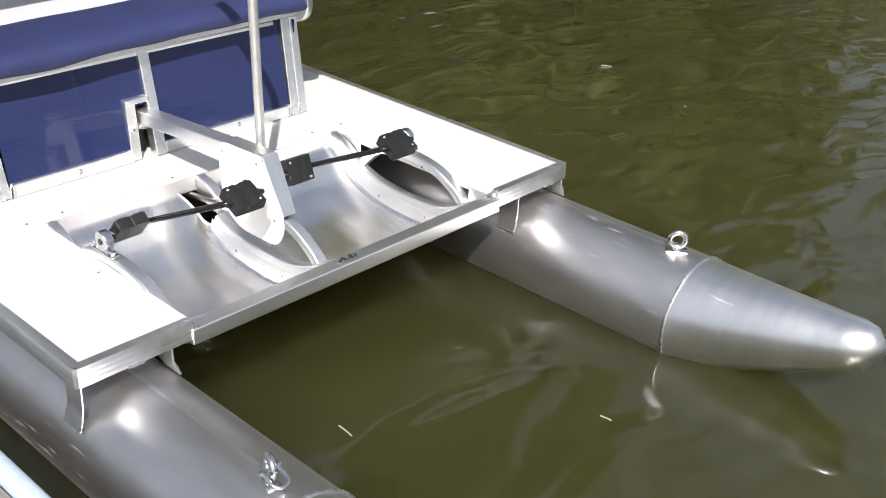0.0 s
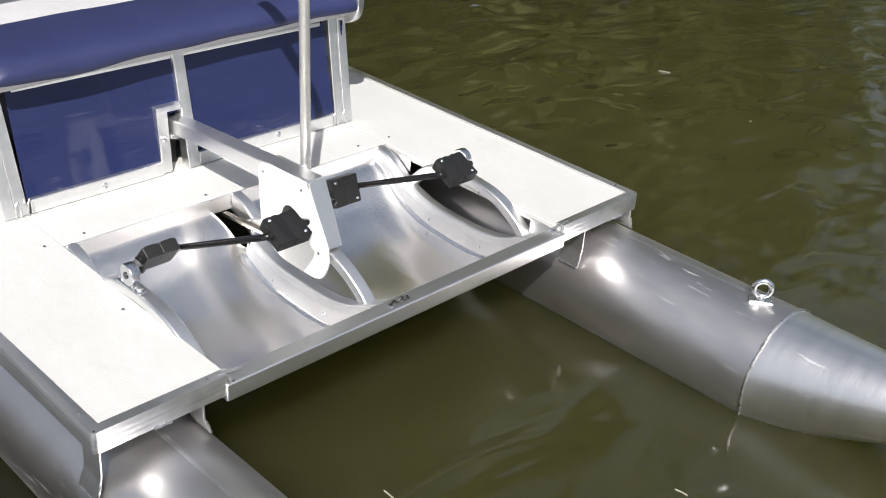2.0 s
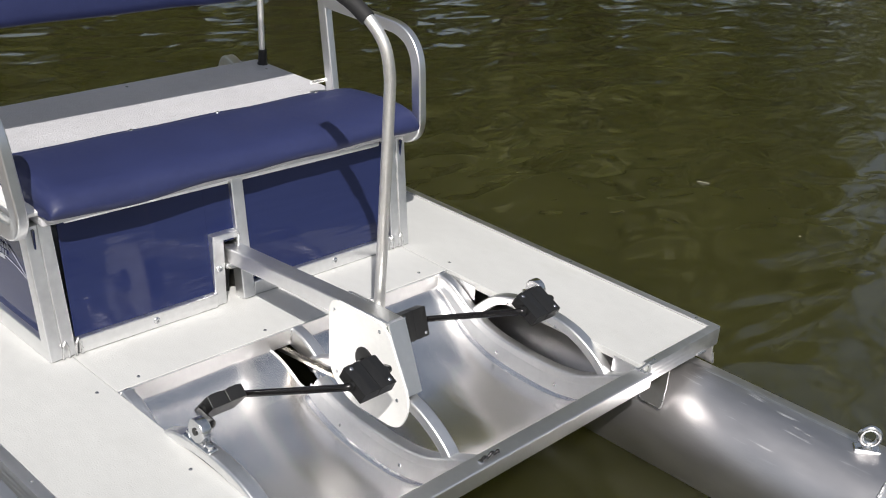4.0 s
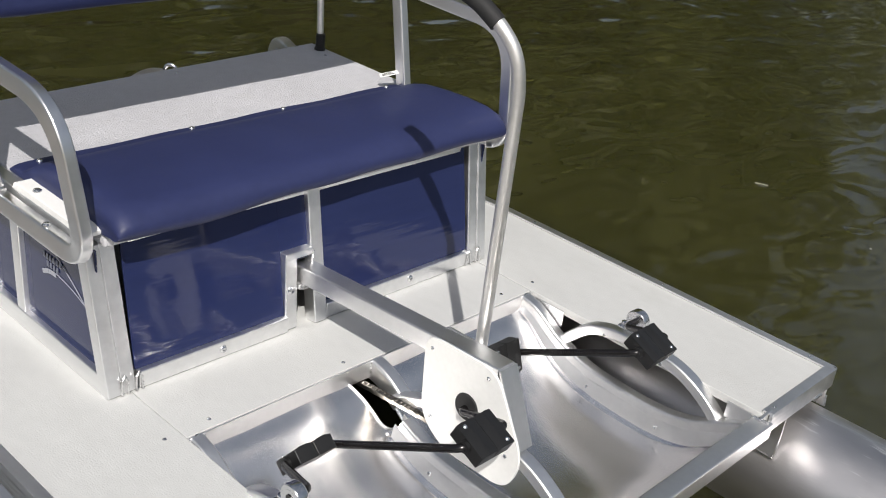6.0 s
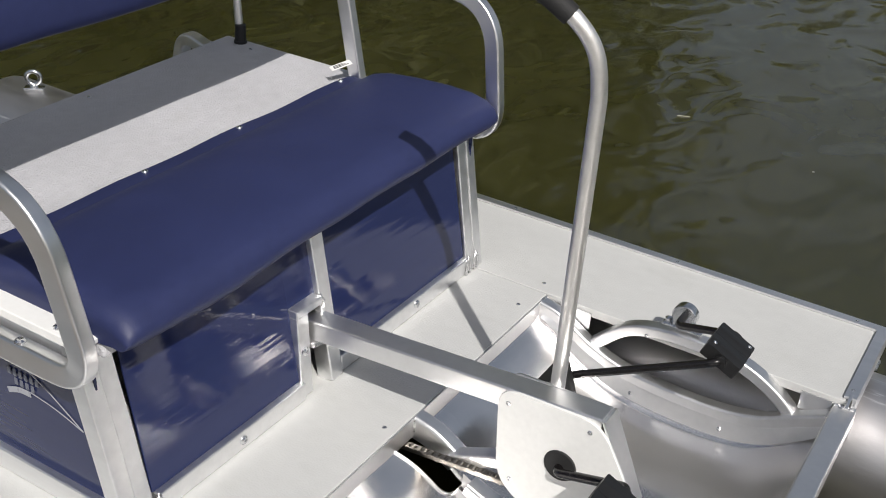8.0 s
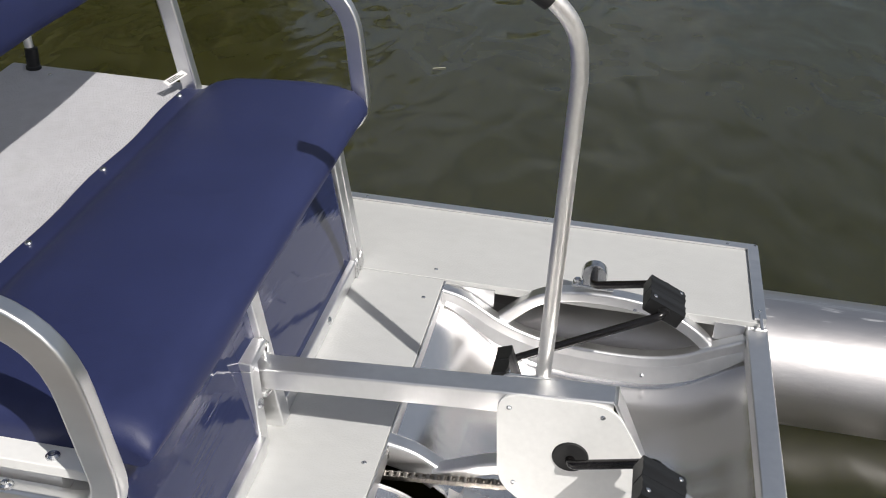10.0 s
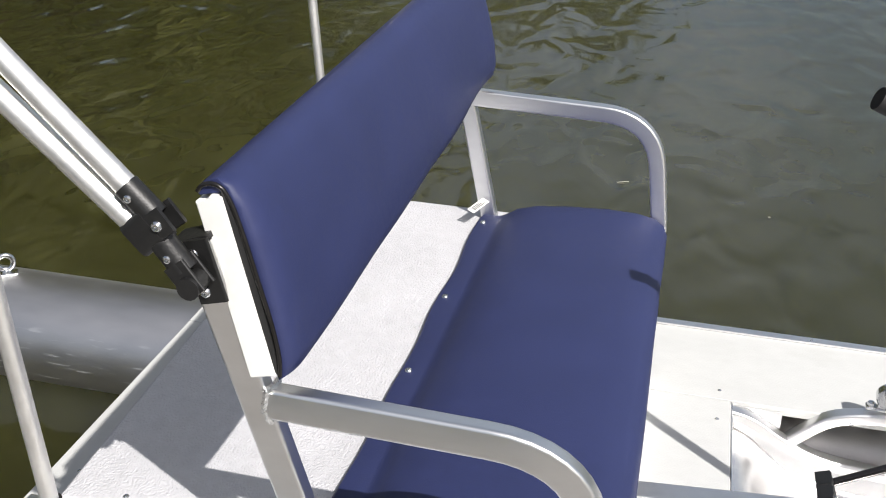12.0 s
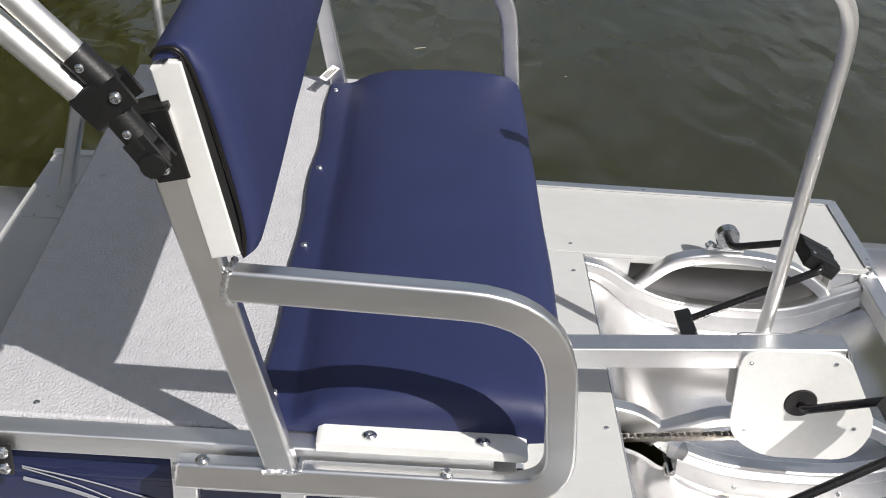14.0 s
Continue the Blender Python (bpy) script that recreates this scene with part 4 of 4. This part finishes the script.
near_crank = crank([(AX, -0.505, AZ), (AX, -0.462, AZ), (AX - TX, -0.405, AZ - TZ), (AX - TX, -0.300, AZ - TZ), (AX + TX, -0.240, AZ + TZ), (AX + TX, -0.125, AZ + TZ), (AX, -0.090, AZ), (AX, -0.060, AZ)],
                   "black bent pedal crank with two pedals, dock side")
pedal(-0.352, AX - TX, AZ - TZ, -50, near_crank)
pedal(-0.187, AX + TX, AZ + TZ, 25, near_crank)
bearing(-0.492, 1, near_crank)
far_crank = crank([(AX, 0.515, AZ), (AX, 0.455, AZ), (AX + TX, 0.395, AZ + TZ), (AX + TX, 0.285, AZ + TZ), (AX - TX, 0.250, AZ - TZ), (AX - TX, 0.150, AZ - TZ), (AX, 0.06, AZ), (AX, -0.045, AZ)],
                  "black bent pedal crank with two pedals, open water side")
pedal(0.335, AX + TX, AZ + TZ, 25, far_crank)
pedal(0.200, AX - TX, AZ - TZ, 70, far_crank)
bearing(0.502, 1, far_crank)

# ---- chain ----
chain = thing("drive_chain", "greasy steel roller chain from the drive to the slot", "chain")
c0, c1 = Vector((0.150, -0.050, 0.394)), Vector((0.40, -0.050, 0.420))
for i in range(20):
    p = c0.lerp(c1, (i + 0.5) / 20)
    bm = lathe([(-0.007, 0.0052), (0.007, 0.0052)], 10, "y")
    wd = 0.0066 if i % 2 else 0.0046
    for s in (-1, 1):
        join(bm, box(-0.0088, s * wd - 0.0009, -0.005, 0.0088, s * wd + 0.0009, 0.005, 0.0008, 1))
    ob = part("link", bm, M_CHAIN, chain)
    ob.location = p

# ---- steering handle ----
handle = thing("steering_handle", "bent aluminium steering lever with a black foam grip on the beam", "steering lever")
hp = spline([(0.4245, 0.020, 0.575), (0.426, 0.0145, 0.81), (0.4275, 0.0077, 1.06), (0.427, 0.004, 1.125), (0.417, -0.004, 1.180), (0.390, -0.016, 1.221), (0.345, -0.028, 1.253), (0.268, -0.043, 1.288)], 6)
part("lever_tube", sweep(hp, ring(0.0125, 20), (0, 1, 0)), M_TUBE, handle, "satin aluminium tube")
gp = spline([(0.380, -0.019, 1.2285), (0.345, -0.028, 1.253), (0.311, -0.035, 1.268), (0.259, -0.0445, 1.2915)], 5)
part("grip", sweep(gp, ring(0.0165, 20), (0, 1, 0)), M_RUBBER, handle, "black foam grip")

part("hinge_block", box(0.405, -0.0215, 0.578, 0.444, 0.012, 0.604, 0.003), M_ALU, handle, "small aluminium hinge block on the beam")

# ---- canopy poles ----
bimini = thing("folded_canopy_frame", "folded aluminium canopy tubes in black hinge fittings", "canopy frame")
BD = Vector((-1, 0, 0.91)).normalized()


def fitting(y, s, back=0.0):
    part("hinge_plate", sweep([(-0.438 - back, y + s * 0.0150, 1.182), (-0.456 - back, y + s * 0.0175, 1.252)], rect(0.005, 0.032, 0.002, 2), (0, 1, 0)), M_BLACK, bimini, "black hinge plate")
    for p in ((-0.446, 1.194), (-0.457, 1.236)):
        screw(bimini, (p[0] - back, y + s * 0.0185, p[1]), (0, s, 0), PIN, "bolt")
    o = y + s * 0.036
    k0, k1, c = Vector((-0.448 - back, o, 1.214)), Vector((-0.475 - back, o, 1.250)), Vector((-0.489 - back, o, 1.268))
    for side in (-1, 1):
        part("knuckle_cheek", sweep([k0 + (k0 - k1) * 0.22 + Vector((0, side * 0.011, 0)), k0.lerp(k1, 0.62) + Vector((0, side * 0.011, 0))], rect(0.005, 0.026, 0.002, 2), (0, 1, 0)), M_BLACK, bimini, "black hinge cheek")
    part("knuckle_pin", lathe([(-0.018, 0.012), (0.013, 0.012), (0.015, 0.008)], 14, "y"), M_BLACK, bimini, "black round hinge pin").location = k0
    part("socket", sweep([k0.lerp(k1, 0.35), k0.lerp(k1, 0.42), c], ring(0.0142, 20), (0, 1, 0)), M_BLACK, bimini, "black tube socket")
    part("socket_lip", sweep([k1.lerp(c, 0.25), k1.lerp(c, 0.42)], ring(0.0156, 20), (0, 1, 0)), M_BLACK, bimini)
    screw(bimini, k1.lerp(k0, 0.2) + Vector((0, s * 0.0140, 0)), (0, s, 0))
    up = Vector((BD.z, 0, -BD.x))
    part("clamp", sweep([c - up * 0.020 + BD * 0.004, c + up * 0.010 + BD * 0.002], rect(0.031, 0.040, 0.007, 3), (0, 1, 0)), M_BLACK, bimini, "black slide clamp")
    for side in (-1, 1):
        part("clamp_cheek", sweep([c + up * 0.006 + Vector((0, side * 0.012, 0)), c + up * 0.028 - BD * 0.004 + Vector((0, side * 0.012, 0))], rect(0.005, 0.030, 0.002, 2), (0, 1, 0)), M_BLACK, bimini, "black clamp cheek")
    screw(bimini, c + up * 0.015 - BD * 0.002 + Vector((0, s * 0.0142, 0)), (0, s, 0), PIN, "bolt")
    bd = Vector((-1, 0, 1.0)).normalized()      # the upper tube stands steeper
    t2, t1 = Vector((-0.497 - back, o, 1.260)), Vector((-0.489 - back, o, 1.286))
    part("canopy_tube", sweep([t2, t2 + BD * 1.5], ring(0.0125, 20), (0, 1, 0)), M_TUBE, bimini, "satin aluminium tube")
    part("socket", sweep([t1 - bd * 0.006, t1 + bd * 0.036], ring(0.0140, 20), (0, 1, 0)), M_BLACK, bimini, "black tube socket")
    screw(bimini, t1 + bd * 0.024 + Vector((0, s * 0.0138, 0)), (0, s, 0))
    part("canopy_tube", sweep([t1 + bd * 0.03, t1 + bd * 1.5], ring(0.0122, 20), (0, 1, 0)), M_TUBE, bimini, "satin aluminium tube")


fitting(-0.629, -1)
fitting(0.561, 1, 0.020)


def strut(x, y, z, label, slant=0.165):
    s = thing("support_pole", label, "pole", "support poles")
    b = Vector((x, y, z))
    d = Vector((-slant, 0, 1)).normalized()
    part("foot", lathe([(0, 0.016), (0.006, 0.016), (0.008, 0.0135), (0.045, 0.0135), (0.047, 0.011)], 18, "z"), M_BLACK, s, "black plastic foot").location = b
    part("pole_tube", sweep([b + d * 0.03, b + d * 0.9], ring(0.0095, 16), (0, 1, 0)), M_TUBE, s, "thin aluminium tube")


strut(-0.729, 0.572, TOP + 0.0097, "thin aluminium support pole in a black foot by the open water", 0.085)
side_pole = thing("support_pole", "aluminium support pole hinged to the seat box beside the dock", "pole", "support poles")
sb, sd = Vector((-0.713, -0.574, 0.742)), Vector((-0.105, 0, 1)).normalized()
part("hinge_plate", box(-0.716, -0.5632, 0.715, -0.672, -0.5572, 0.765, 0.003), M_BLACK, side_pole, "black hinge plate")
screw(side_pole, (-0.683, -0.5632, 0.752), (0, -1, 0), BOLT, "bolt")
screw(side_pole, (-0.683, -0.5632, 0.727), (0, -1, 0), BOLT, "bolt")
part("socket", sweep([sb, sb + sd * 0.075], ring(0.0155, 18), (0, 1, 0)), M_BLACK, side_pole, "black tube socket")
part("pole_tube", sweep([sb + sd * 0.05, sb + sd * 0.95], ring(0.0115, 18), (0, 1, 0)), M_TUBE, side_pole, "satin aluminium tube")

# ---- rear brace on the stern deck ----
brace = thing("rear_brace", "bent aluminium tube brace from the stern deck to the board", "brace")
bp = fillet([(-0.972, 0.572, DECK + 0.001), (-0.893, 0.552, 0.776), (-0.791, 0.526, 0.764)], 0.06, 8)
part("brace_tube", sweep(bp, rect(0.036, 0.030, 0.006), (0, 1, 0)), M_ALU, brace, "bent square aluminium tube")
part("foot_bracket", box(-0.972, 0.590, DECK + 0.0005, -0.940, 0.618, DECK + 0.026, 0.002), M_ZINC, brace, "small zinc foot bracket")
screw(brace, (-0.945, 0.56, DECK + 0.001))

# ---- rope hook on the front tube, shackle on the towing eye ----
hook = thing("rope_hook", "small dark wire hook on the front cross tube", "hook")
hk = spline([(0.824, -0.060, 0.4372), (0.826, -0.052, 0.446), (0.825, -0.041, 0.4395), (0.826, -0.029, 0.4475), (0.825, -0.020, 0.4390), (0.826, -0.012, 0.4440), (0.824, -0.006, 0.4372)], 6)
part("wire", sweep(hk, ring(0.0030, 8), (0, 0, 1)), M_STEEL, hook, "bent dark wire")
part("plate", box(0.818, -0.064, 0.4362, 0.830, -0.056, 0.4392, 0.0008), M_ZINC, hook)
shackle = thing("shackle", "galvanised shackle through the towing eye", "shackle")
sp = fillet([(1.283, -0.660, 0.390), (1.318, -0.662, 0.378), (1.330, -0.643, 0.374), (1.318, -0.624, 0.378), (1.283, -0.626, 0.390)], 0.012, 5)
part("bow", sweep(sp, ring(0.0045, 10), (0, 0, 1)), M_ZINC, shackle)
part("pin", sweep([(1.284, -0.668, 0.390), (1.284, -0.618, 0.390)], ring(0.005, 10), (0, 0, 1)), M_ZINC, shackle)

# ---- floating straws ----
M_STRAW = material("dry_straw", (0.40, 0.39, 0.32), 0.6, vary=0.2, scale=60)
for x, y, a, ln in ((-0.2, 2.5, 25, 0.05), (1.045, -0.24, -5, 0.05), (1.44, 0.25, 8, 0.03), (0.35, 2.31, 10, 0.008)):
    d = Vector((math.cos(radians(a)), math.sin(radians(a)), 0)) * ln / 2
    p0 = Vector((x, y, WATER + 0.0015))
    tagged(part("floating_straw", sweep([p0 - d, p0 + Vector((0.001, 0.0008, 0.0005)), p0 + d], ring(0.0017, 6), (0, 0, 1)), M_STRAW), "pale dry straw floating on the water", "straw", "floating straws")
